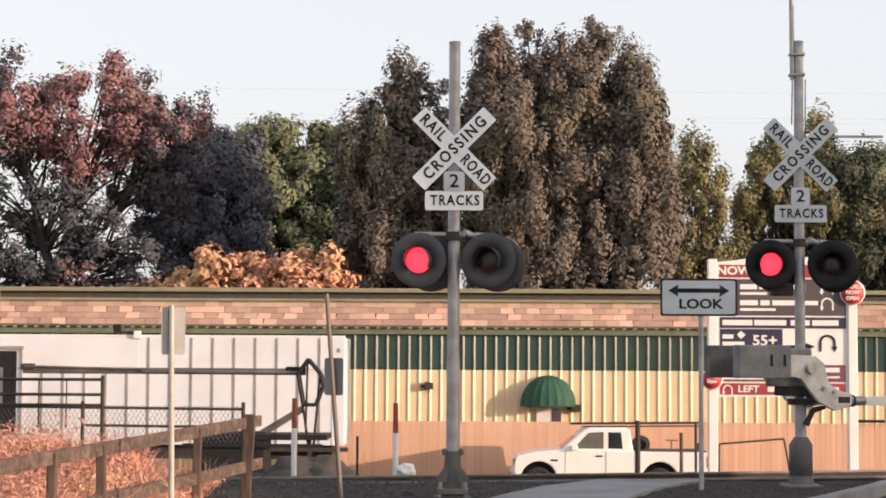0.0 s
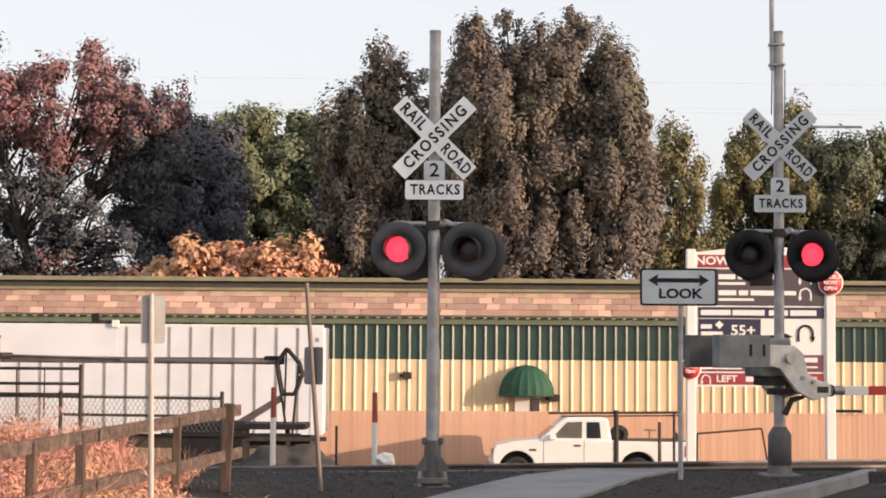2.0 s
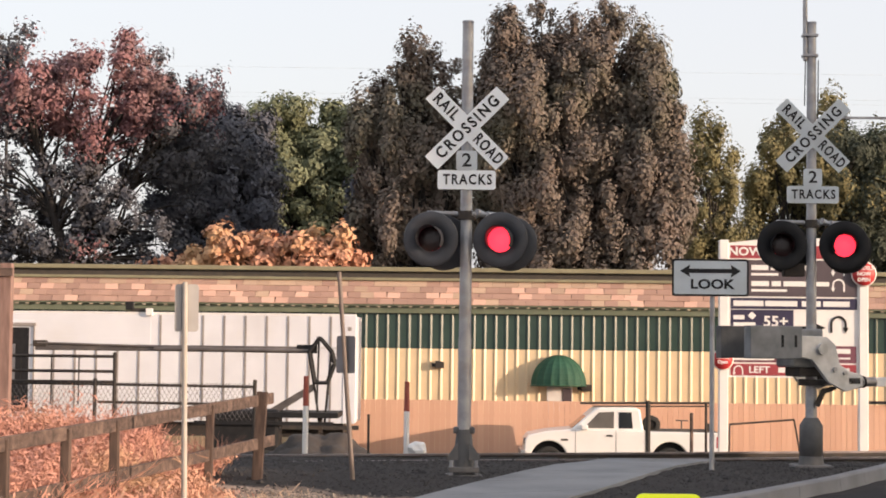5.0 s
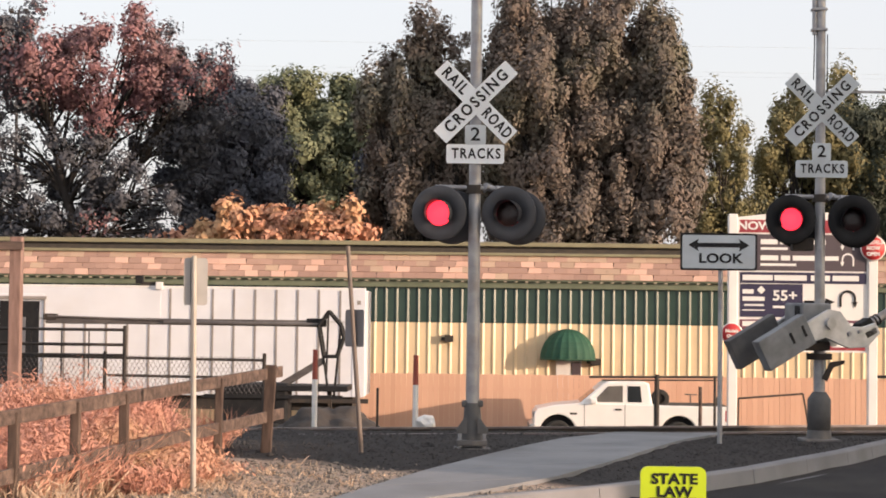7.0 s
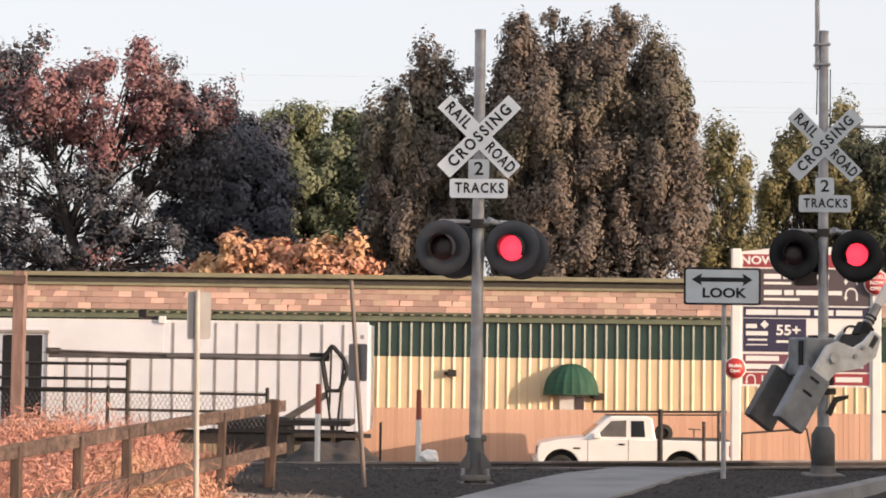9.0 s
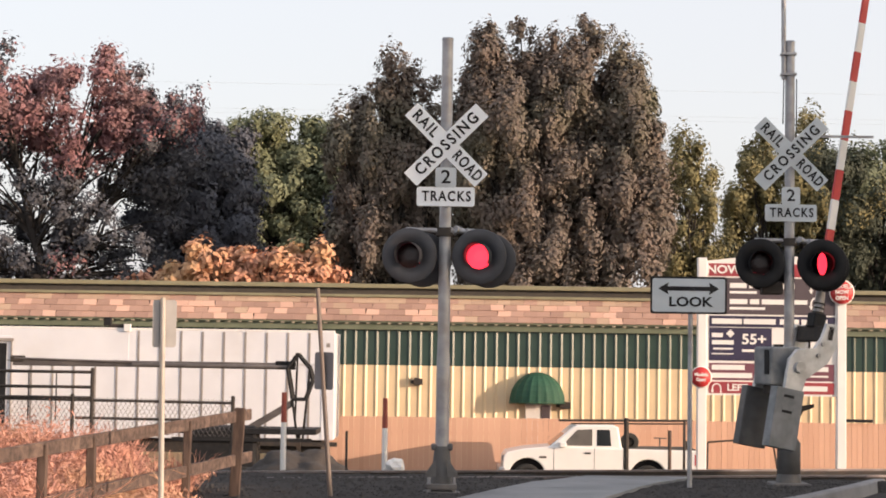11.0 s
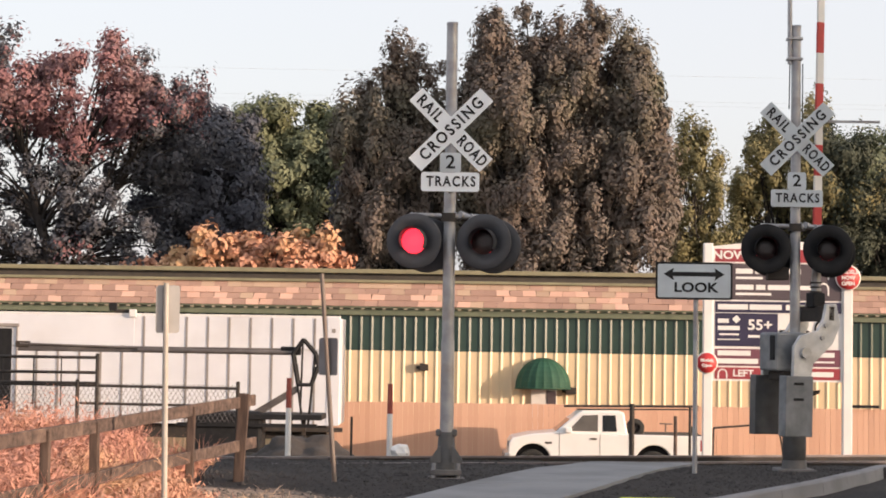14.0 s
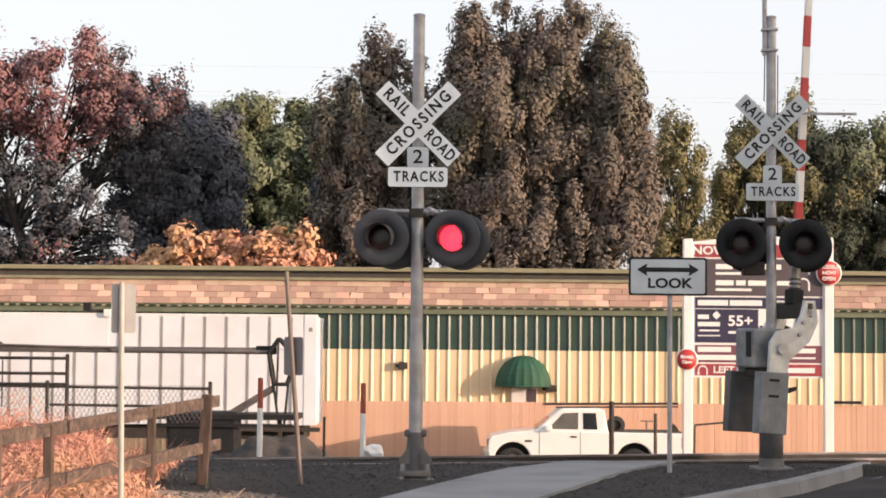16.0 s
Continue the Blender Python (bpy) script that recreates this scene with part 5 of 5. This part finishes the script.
# ---- white trailer and yard on the far side ----
def build_trailer():
    t = thing("box_trailer", pose(-2.57, 45.0, LOT), "long white box trailer with ribbed sides and a dark underframe", "box trailer")
    g = -LOT
    part("side", box(-9.3, 0, -0.045, 0.1, -0.45 + g, 2.16 + g, 0.01), WHITE, t, "white side sheeting")
    part("box_body", box(-9.28, -0.002, 0.11, 2.5, -0.45 + g, 2.16 + g, 0.02), WHITE, t)
    for k in range(17):
        part("rib", box(-8.95 + 0.52 * k, -8.90 + 0.52 * k, -0.06, -0.046, -0.43 + g, 2.14 + g), RIBGREY, t, "grey upright rib")
    part("corner_post", box(-0.30, 0.012, -0.06, 0.0, -0.45 + g, 2.18 + g, 0.012), WHITE, t, "smooth white corner panel")
    part("top_rail", box(-9.3, 0.01, -0.05, 0.1, 2.16 + g, 2.21 + g, 0.01), BOARDWHITE, t)
    part("upper_panel", box(-9.25, -5.0, -0.062, -0.05, 1.42 + g, 2.14 + g, 0.004), WHITE, t, "smooth upper side panel")
    part("mid_rail", box(-9.25, -0.3, -0.075, -0.05, 1.36 + g, 1.40 + g), ALU, t)
    part("underframe", box(-9.0, -0.3, 0.2, 2.3, -0.80 + g, -0.46 + g), DARKSTEEL, t)
    part("underframe_skirt", box(-2.2, 0.1, -0.1, 0.1, -0.60 + g, -0.50 + g), DARKSTEEL, t)
    for x in (-6.5, -5.5):
        w = part("tyre", lathe([(0.25, 0.0), (0.45, 0.0), (0.48, 0.04), (0.48, 0.26), (0.45, 0.3), (0.25, 0.3)], 24), TYRE, t)
        w.location = (x, 0.15, 0.48)
    d = part("side_door", box(-9.0, -7.86, -0.07, -0.04, -0.3 + g, 1.98 + g, 0.01), WHITE, t, "white door frame")
    part("opening", box(-8.95, -7.97, -0.078, -0.07, -0.25 + g, 1.80 + g), BLACK, d, "dark open doorway")
    # grey strips paint the shade lines round the white door header
    part("lintel", box(-9.05, -7.80, -0.13, -0.07, 1.84 + g, 1.92 + g, 0.008), RIBGREY, d, "ledge over the doorway, its shade line painted grey")
    part("jamb", box(-7.86, -7.83, -0.11, -0.046, -0.3 + g, 1.84 + g), RIBGREY, d)
    part("glass", box(-8.42, -8.3, -0.084, -0.078, 0.5 + g, 1.4 + g), SIGNBACK, d)
    part("roof_lamp", box(-5.62, -5.44, -0.1, 0.06, 2.26 + g, 2.46 + g, 0.01), BLACK, t, "small black lamp on the roof edge")
    part("lamp_arm", box(-5.50, -5.0, -0.05, 0.0, 2.21 + g, 2.30 + g), DARKSTEEL, t)
    part("meter_box", box(-5.12, -4.95, -0.14, -0.05, 2.12 + g, 2.30 + g, 0.01), BOARDWHITE, t)
    part("decal", box(-0.19, -0.10, -0.066, -0.06, 1.8 + g, 1.9 + g), RIBGREY, t)


build_trailer()


def build_hoist():
    t = thing("hoist_trailer", pose(-3.2, 41.0, LOT), "dark steel hoist trailer with long boom and end cage", "trailer")
    g = -LOT
    part("boom", box(-6.25, -0.05, -0.07, 0.07, 1.28 + g, 1.42 + g, 0.02), BOOM, t, "long scuffed grey boom")
    part("boom_pipe", rod((-3.6, -0.09, 1.33 + g), (-0.1, -0.09, 1.32 + g), 0.05), BOOM, t)
    part("boom_pipe", rod((-6.2, -0.09, 1.44 + g), (-2.5, -0.09, 1.36 + g), 0.025), BOOM, t)
    part("boom_end", box(-0.42, 0.02, -0.11, 0.1, 1.27 + g, 1.46 + g, 0.02), BLACK, t)
    part("boom_end", box(-6.3, -6.0, -0.1, 0.1, 1.36 + g, 1.5 + g, 0.02), DARKSTEEL, t)
    pts = [(-0.14, 1.30), (0.08, 1.62), (0.36, 1.30), (0.42, 1.05), (0.26, 0.62), (-0.02, 0.62)]
    bm = bmesh.new()
    for yy in (-0.2, 0.2):
        for a, b in zip(pts, pts[1:] + pts[:1]):
            add_rod(bm, (a[0], yy, a[1] + g), (b[0], yy, b[1] + g), 0.042, None, 6)
    for a in pts:
        add_rod(bm, (a[0], -0.2, a[1] + g), (a[0], 0.2, a[1] + g), 0.03, None, 6)
    add_rod(bm, (0.08, -0.2, 1.62 + g), (0.05, -0.2, 0.2 + g), 0.025, None, 6)
    add_rod(bm, (0.36, -0.2, 1.3 + g), (0.22, -0.2, -0.3 + g), 0.03, None, 6)
    add_rod(bm, (-0.02, -0.2, 0.62 + g), (0.12, -0.2, -0.35 + g), 0.03, None, 6)
    part("end_frame", bm, BLACK, t, "open cage frame of dark steel")
    part("ramp", poly([(-1.05, 0.0 + g), (-0.06, 0.60 + g), (-0.02, 0.46 + g), (-0.95, -0.12 + g)], -0.2, 0.2, 0.01), BOOM, t, "sloping steel beam")
    part("deck", box(-2.6, 0.55, -0.6, 0.9, -0.14 + g, -0.02 + g, 0.01), BLACK, t)
    part("deck_rail", box(-2.6, 0.45, -0.64, -0.6, -0.30 + g, -0.22 + g), BLACK, t)
    for x in (-1.9, -1.0):
        w = part("tyre", lathe([(0.2, 0.0), (0.42, 0.0), (0.45, 0.04), (0.45, 0.2), (0.42, 0.24), (0.2, 0.24)], 24), TYRE, t)
        w.location = (x, -0.75, 0.45)
    part("tank", box(-2.3, -0.75, -0.55, 0.3, 0.5, 1.78, 0.08), BLACK, t, "dark plastic tank")
    part("leg", box(0.1, 0.18, -0.3, -0.2, 0, 1.6), DARKSTEEL, t)


build_hoist()


def build_yard_fence():
    f = thing("chain_link_fence", pose(0, 33.3, 0), "chain-link fence with dark iron rails and posts around the yard", "fence")
    g = float(level(33.3)) - 0.1
    for x, top in ((-8.9, 1.24), (-6.2, 1.27), (-6.55, 0.80), (-3.66, 0.80)):
        part("post", rod((x, 0, g), (x, 0, top), 0.035, None, 8), DARKSTEEL, f)
        part("post_cap", rod((x, 0, top), (x, 0, top + 0.03), 0.045, 0.02, 8), DARKSTEEL, f)
    for z in (1.22, 0.95, 0.76):
        part("rail", rod((-9.5, 0, z), (-6.2, 0, z), 0.028, None, 8), DARKSTEEL, f)
    part("top_rail", rod((-9.5, 0, 0.74), (-3.66, 0, 0.70), 0.025, None, 8), DARKSTEEL, f)
    part("mid_rail", rod((-6.5, 0, 0.40), (-3.66, 0, 0.38), 0.025, None, 8), DARKSTEEL, f)
    for x in (-7.9, -7.35, -6.85):
        part("bar", rod((x, 0, 0.35), (x, 0, 1.22), 0.012, None, 6), DARKSTEEL, f)
    bm = bmesh.new()
    z0, z1 = 0.1, 0.76
    for k in range(-8, 80):
        x = -9.5 + 0.085 * k
        for sgn in (1, -1):
            run = sgn * (z1 - z0) * 0.6
            lo, hi = sorted(((-9.5 - x) / run, (-3.66 - x) / run))
            lo, hi = max(lo, 0.0), min(hi, 1.0)
            if hi - lo > 0.05:
                add_rod(bm, (x + run * lo, 0.02 * sgn, z0 + (z1 - z0) * lo), (x + run * hi, 0.02 * sgn, z0 + (z1 - z0) * hi), 0.0042, None, 3)
    for k in range(70):
        x = -9.5 + 0.085 * k
        add_rod(bm, (x, 0, 0.72), (x + 0.01, 0, 0.79 - 0.007 * (x + 9.5)), 0.008, 0.004, 3)
    tagged(part("mesh", bm, WIRE, f, "grey diamond wire mesh"), kind="stuff")


build_yard_fence()

rail = thing("hand_rail", pose(0, 47.6, LOT), "thin bent dark pipe rail before the tan fence", "handrail")
part("top_pipe", rod((6.9, 0, 1.28), (8.55, 0, 1.42), 0.025, None, 8), DARKSTEEL, rail)
part("leg", rod((8.55, 0, 1.42), (8.8, 0, 0.0), 0.025, None, 8), DARKSTEEL, rail)
part("leg", rod((6.9, 0, 1.28), (6.88, 0, 0.0), 0.025, None, 8), DARKSTEEL, rail)
part("brace", rod((8.85, 0.05, 1.45), (9.05, 0.05, 0.0), 0.03, None, 8), WOOD, rail)


# ---- dirt heaps ----
for hx, hy, hr, hh in ((-2.75, 36.5, 1.22, 1.06), (-4.3, 37.2, 0.9, 0.75)):
    bm = bmesh.new()
    bmesh.ops.create_icosphere(bm, subdivisions=5, radius=1)
    for fc in bm.faces:
        fc.smooth = True
    for vv in bm.verts:
        d = 1 + 0.18 * noise.noise(vv.co * 2.3 + Vector((hx, hy, 0))) + 0.05 * noise.noise(vv.co * 9) + 0.025 * noise.noise(vv.co * 23)
        vv.co = Vector((vv.co.x * hr * d, vv.co.y * hr * d, max(vv.co.z, -0.2) * hh * d))
    bmesh.ops.transform(bm, matrix=pose(hx, hy, float(level(hy))), verts=bm.verts)
    tagged(part("dirt_mound", bm, EARTH), "low rounded mound of dark bare earth in the yard", "dirt mound", "dirt mounds")


# ---- wooden fence ----
def build_wood_fence():
    f = thing("rail_fence", pose(0, 0, 0), "weathered brown wooden two-rail fence beside the weeds", "fence")
    ys = [20.5, 19.15, 17.0, 16.05, 15.0, 13.4]
    fx = lambda y: -2.15 - 0.262 * (20.5 - y)
    rnd = random.Random(2)
    for k, y in enumerate(ys):
        w = 0.058 if k == 0 else 0.04
        g, lean = float(level(y)), rnd.uniform(-0.02, 0.02)
        bm = add_box(bmesh.new(), -w, w, -0.05, 0.05, -0.2, 0.92 + (0.06 if k in (0,) else 0), 0.01)
        bmesh.ops.transform(bm, matrix=pose(fx(y), y + 0.05, g, rnd.uniform(-2, 2), 3 if k == 0 else rnd.uniform(-1, 1)), verts=bm.verts)
        part("post", bm, WOODV, f)
    for z, ya, yb in ((0.88, 20.95, 13.0), (0.40, 21.0, 13.0)):
        y = ya
        cut = [ya, 17.0, 15.0, yb]
        for a, b in zip(cut, cut[1:]):
            pa, pb = Vector((fx(a), a, float(level(a)) + z)), Vector((fx(b) + rnd.uniform(-0.02, 0.02), b, float(level(b)) + z))
            d = pb - pa
            bm = add_box(bmesh.new(), 0, d.length, -0.02, 0.02, -0.062, 0.062, 0.008)
            q = d.to_track_quat("X", "Z").to_matrix().to_4x4()
            bmesh.ops.transform(bm, matrix=Matrix.Translation(pa) @ q, verts=bm.verts)
            part("rail", bm, WOOD, f)


build_wood_fence()

tall = thing("wooden_post", pose(-5.35, 22.0, -0.1), "tall square brown wooden post rising out of the weeds", "post")
part("shaft", box(-0.07, 0.07, -0.07, 0.07, 0, 2.52, 0.01), WOODPALE, tall)
part("crosspiece", box(-0.9, 0.09, -0.11, -0.07, 2.36, 2.46, 0.006), WOOD, tall)


# ---- weeds, straw and stones ----
def blades(name, centres, seed, height, mat, label, per=26, lean=0.35, width=0.008, tufted=True):
    rng = np.random.default_rng(seed)
    v, f = [], []
    P, A, W = [], [], []
    for x, y in centres:
        n = int(per * rng.uniform(0.5, 1.4))
        g = float(ground_height(x, y))
        h = height * rng.uniform(0.5, 1.25)
        base = np.stack([x + rng.normal(size=n) * 0.06, y + rng.normal(size=n) * 0.06, np.full(n, g - 0.02)], 1)
        d = np.stack([rng.normal(size=n) * lean, rng.normal(size=n) * lean, np.ones(n)], 1)
        P.append(base)
        A.append(d * (h * rng.uniform(0.4, 1.1, n))[:, None])
        W.append(np.full(n, width) * rng.uniform(0.6, 1.5, n))
        # side twigs
        k = n
        u = rng.uniform(0.3, 0.95, k)
        P.append(base + d * (h * u)[:, None] * 0.8)
        tw = rng.normal(size=(k, 3)) * 0.16 * h + np.array([0, 0, 0.08 * h])
        A.append(tw)
        W.append(np.full(k, width * 0.9))
    P, A, W = np.concatenate(P), np.concatenate(A), np.concatenate(W)
    s = np.cross(A, rng.normal(size=A.shape))
    s /= np.linalg.norm(s, axis=1, keepdims=True) + 1e-9
    s *= W[:, None]
    mid = P + A * 0.55 + rng.normal(size=A.shape) * 0.06 * np.linalg.norm(A, axis=1, keepdims=True)
    v = np.stack([P - s, P + s, mid + s * 0.8, P + A, mid - s * 0.8], 1).reshape(-1, 3)
    f = (np.arange(0, len(v), 5, dtype=np.int32)[:, None, None] + np.array([(0, 1, 2), (0, 2, 4), (4, 2, 3)], dtype=np.int32)).reshape(-1, 3)
    ob = mesh_arrays(name, v, f, mat)
    return tagged(ob, label, "weeds", kind="stuff")


def build_weeds():
    rng = np.random.default_rng(12)
    pts = []
    while len(pts) < 700:
        y = rng.uniform(15.0, 21.5)
        fx = -2.15 - 0.262 * (20.5 - y)
        x = fx - 0.2 - abs(rng.normal()) * 1.5
        if x > -7.5 and x < -2.75 and rng.random() < 0.35 + 0.65 * (x < -3.4):
            pts.append((x, y))
    tufts = pts[::3] + [(-2.15 - 0.262 * (20.5 - y) - rng.uniform(0.2, 1.0), y) for y in rng.uniform(16.6, 19.2, 70)]
    blades("dry_weeds", pts[::2], 31, 0.52, WEED, "tangle of dry rust-coloured weeds behind the wooden fence", 60, 0.55, 0.0055)
    high = [(rng.uniform(-5.6, -3.45), rng.uniform(19.0, 21.3)) for _ in range(120)]
    blades("tall_weeds", high, 32, 0.66, WEED, "tall dry pinkish weeds standing behind the wooden fence", 55, 0.28, 0.006)
    pts = [(-2.2 - 0.262 * (20.0 - y) + abs(rng.normal()) * 0.2 - 0.1, y) for y in rng.uniform(16.9, 18.3, 70)]
    blades("low_weeds", pts, 33, 0.27, WEED, "low rust-coloured weeds along the fence", 40, 0.5, 0.005)
    pts = []
    while len(pts) < 380:
        x, y = rng.uniform(-4.5, 0.4), rng.uniform(14.6, 19.2)
        if x * 0.62 + y < 18.6 and x < -1.0 + (y - 16.9) * 0.36 - 0.15 and rng.random() < 0.25 + 0.75 * (x < -2.3):
            pts.append((x, y))
    blades("straw_grass", pts, 35, 0.12, STRAW, "short dry straw-coloured grass on the dirt", 13, 0.8, 0.005)
    # small dry leaves and seed heads that fill the tangle out
    P, S, F = [], [], []
    for x, y in tufts + high[::2] + [(-2.35 - 0.262 * (20.0 - yy) + abs(rng.normal()) * 0.25, yy) for yy in rng.uniform(16.9, 18.4, 40)]:
        h = 0.62 * rng.uniform(0.45, 1.2) * (0.5 if x > -3.3 else 1.25 if x < -4.2 else 1.0)
        h *= 1.15 if y > 19.0 and x < -3.2 else 1.0
        m = 230
        u = rng.normal(size=(m, 3))
        u /= np.linalg.norm(u, axis=1, keepdims=True)
        q = u * (0.10 + 0.28 * rng.random((m, 1))) * (1, 1, h)
        P.append(q + (x, y, float(ground_height(x, y)) + h * 0.62))
        S.append(0.014 * rng.uniform(0.5, 1.6, m))
        F.append(u)
    bush = leaf_mesh("weed_leaves", np.concatenate(P), np.concatenate(S), np.concatenate(F), 39, WEED, None, -1.2, 4.2)
    tagged(bush, "crumbled dry leaves and seed heads on the weeds", "weeds", kind="stuff")
    pts = [(rng.uniform(-5.5, -3.2), rng.uniform(14.8, 17.0)) for _ in range(160)]
    blades("tall_straw", pts, 37, 0.36, STRAW, "taller straw-coloured grass by the fence", 22, 0.35, 0.0065)


build_weeds()


def stones(name, n, region, size, mat, label, seed):
    rng = np.random.default_rng(seed)
    v, f = [], []
    octa = np.array([(1, 0, 0), (-1, 0, 0), (0, 1, 0), (0, -1, 0), (0, 0, 1), (0, 0, -1)], float)
    tri = np.array([(0, 2, 4), (2, 1, 4), (1, 3, 4), (3, 0, 4), (2, 0, 5), (1, 2, 5), (3, 1, 5), (0, 3, 5)])
    V, F = [], []
    k = 0
    while k < n:
        x, y = rng.uniform(*region[:2]), rng.uniform(*region[2:])
        line = x * 0.62 + y + rng.normal() * 0.3
        if (line > 18.5) != (mat is STONEDARK):
            continue
        if y < 26 and x > np.interp(y, KY, KX) - 0.15:
            continue
        lx = np.interp(y, [14.6, 16.9, 18.77, 20.95, 24.3, 25.3], [-1.75, -1.04, -0.37, 0.55, 1.62, 1.9])
        rx = np.interp(y, [16.25, 17.0, 18.3, 20.7, 25.0, 25.35], [-0.75, 0.02, 0.92, 2.02, 3.3, 3.42])
        if lx - 0.03 < x < rx + 0.03 and y < 25.4:
            continue
        s = size * rng.uniform(0.35, 1.0) * (2.0 if rng.random() < 0.03 else 1)
        p = octa * s * rng.uniform(0.6, 1.3, (6, 1)) * (1, 1, 0.7)
        V.append(p + (x, y, float(ground_height(x, y)) + s * 0.15))
        F.append(tri + 6 * k)
        k += 1
    ob = mesh_arrays(name, np.concatenate(V), np.concatenate(F), mat)
    tagged(ob, label, "stones", kind="stuff")


stones("ballast_stones", 7000, (-5, 6.5, 18.3, 27.0), 0.024, STONEDARK, "scattered dark ballast stones round the signals", 41)
stones("gravel_stones", 3500, (-3.6, 1.0, 14.8, 19.6), 0.028, STONE, "pale gravel stones on the dry dirt", 43)


# ---- far things ----
def build_far():
    p = thing("floodlight_pole", pose(-23.9, 95, LOT), "distant floodlight mast above the trees", "floodlight")
    part("mast", rod((0, 0, 0), (0, 0, 19.0), 0.10, 0.07), DARKSTEEL, p)
    for z in (18.3, 18.8):
        part("crossbar", box(-0.45, 0.45, -0.04, 0.04, z, z + 0.06), DARKSTEEL, p)
        for x in (-0.38, 0.38):
            part("lamp", box(x - 0.13, x + 0.13, -0.12, 0.1, z + 0.06, z + 0.26, 0.04), DARKSTEEL, p)
    w = thing("overhead_line", pose(0, 112, LOT), "thin overhead wires between wooden poles far behind the trees", "overhead line")
    for x in (-70, 70):
        part("pole", rod((x, 0, 0), (x, 0, 20.5), 0.18, 0.13), BARK, w)
        part("pole_arm", box(x - 0.1, x + 0.1, -1.2, 1.2, 18.4, 18.55), BARK, w)
    for z, y in ((20.3, 0.0), (18.6, -1.0), (18.6, 1.0)):
        part("wire", rod((-70, y, z), (70, y, z - 0.6), 0.005, None, 5), ALU, w)


build_far()

# an unseen block with a low wing, added to the side as a stand-in caster whose shade lies on the signals and the
# ballast
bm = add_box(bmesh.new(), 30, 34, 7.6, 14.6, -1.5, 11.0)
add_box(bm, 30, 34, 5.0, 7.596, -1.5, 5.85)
tagged(part("shade_block", bm, SHADEWALL), "plain grey unseen block added beside the road to cast shade", "wall", kind="structure")


# ---- what moves ----
GATE_TURNS = [(0.0, 0), (5.1, 0), (5.6, 4), (6.0, 10), (6.3, 15), (6.5, 18.5), (7.0, 28), (7.5, 36), (8.0, 44), (8.5, 51), (9.0, 57), (9.5, 62.5), (10.0, 68), (10.5, 74), (11.2, 82), (11.8, 88), (12.1, 89.6), (12.3, 89.4), (12.5, 88.3), (12.7, 87.1), (13.0, 85.7), (13.3, 86.3), (13.6, 87.7), (14.0, 89.1), (14.5, 88.9), (15.0, 88.3), (15.5, 87.4), (16.0, 86.6)]
LIT_LEFT = {"l": [(0.0, 0.16), (0.86, 1.4), (1.93, 2.62), (3.14, 3.72), (4.35, 4.93), (5.50, 6.06), (6.73, 7.28), (7.93, 8.43), (9.13, 9.67), (10.36, 10.94), (11.5, 12.08), (12.73, 13.25), (13.93, 14.44), (15.12, 15.60)],
            "r": [(0.24, 0.76), (1.44, 1.92), (2.70, 3.12), (3.76, 4.33), (4.95, 5.48), (6.10, 6.64), (7.33, 7.85), (8.62, 9.10), (9.75, 10.34), (10.96, 11.48), (12.10, 12.66), (13.35, 13.84), (14.62, 15.08), (15.68, 16.5)]}
LIT_RIGHT = {"l": [(0.0, 0.24), (0.86, 1.44), (2.12, 2.62), (3.14, 3.80), (4.38, 4.97), (5.54, 6.10), (6.74, 7.28), (7.93, 8.60), (9.16, 9.72), (10.4, 10.98), (11.54, 12.1), (12.74, 13.3)],
             "r": [(0.26, 0.84), (1.44, 2.10), (2.56, 3.24), (3.74, 4.36), (4.98, 5.52), (6.12, 6.74), (7.32, 7.92), (8.64, 9.14), (9.76, 10.38), (11.0, 11.52), (12.14, 12.72), (13.34, 13.46)]}


def lamp_rows(spans):
    """Rows for a lens disc that turns its lit face to the front for each span and its dark face for the rest."""
    step = 1 / FPS
    lit0 = spans[0][0] <= 0
    rows = [(0.0, 0 if lit0 else 180)]

    def turn(t, a, b):
        t = round(t * FPS) / FPS
        for k, w in enumerate((0, 1 / 3, 2 / 3, 1)):
            tt = t + (k - 2) * step
            if tt > rows[-1][0] + 0.001 and tt < 16:
                rows.append((tt, a + (b - a) * w))
    for s, e in spans:
        if s > 0:
            turn(s, 180, 0)
        if e < 16:
            turn(e, 0, 180)
    rows.append((16.0, rows[-1][1]))
    return [(t, pose(0, 0, 0, 0, 0, a)) for t, a in rows]


def motions():
    base = gate.matrix_basis.copy()
    walk(gate, [(t, base @ pose(0, 0, 0, 0, -a, 0)) for t, a in GATE_TURNS])
    for k, (lens, (_, side)) in enumerate(LAMPS):
        walk(lens, lamp_rows((LIT_LEFT if k < 2 else LIT_RIGHT)[side]))


motions()
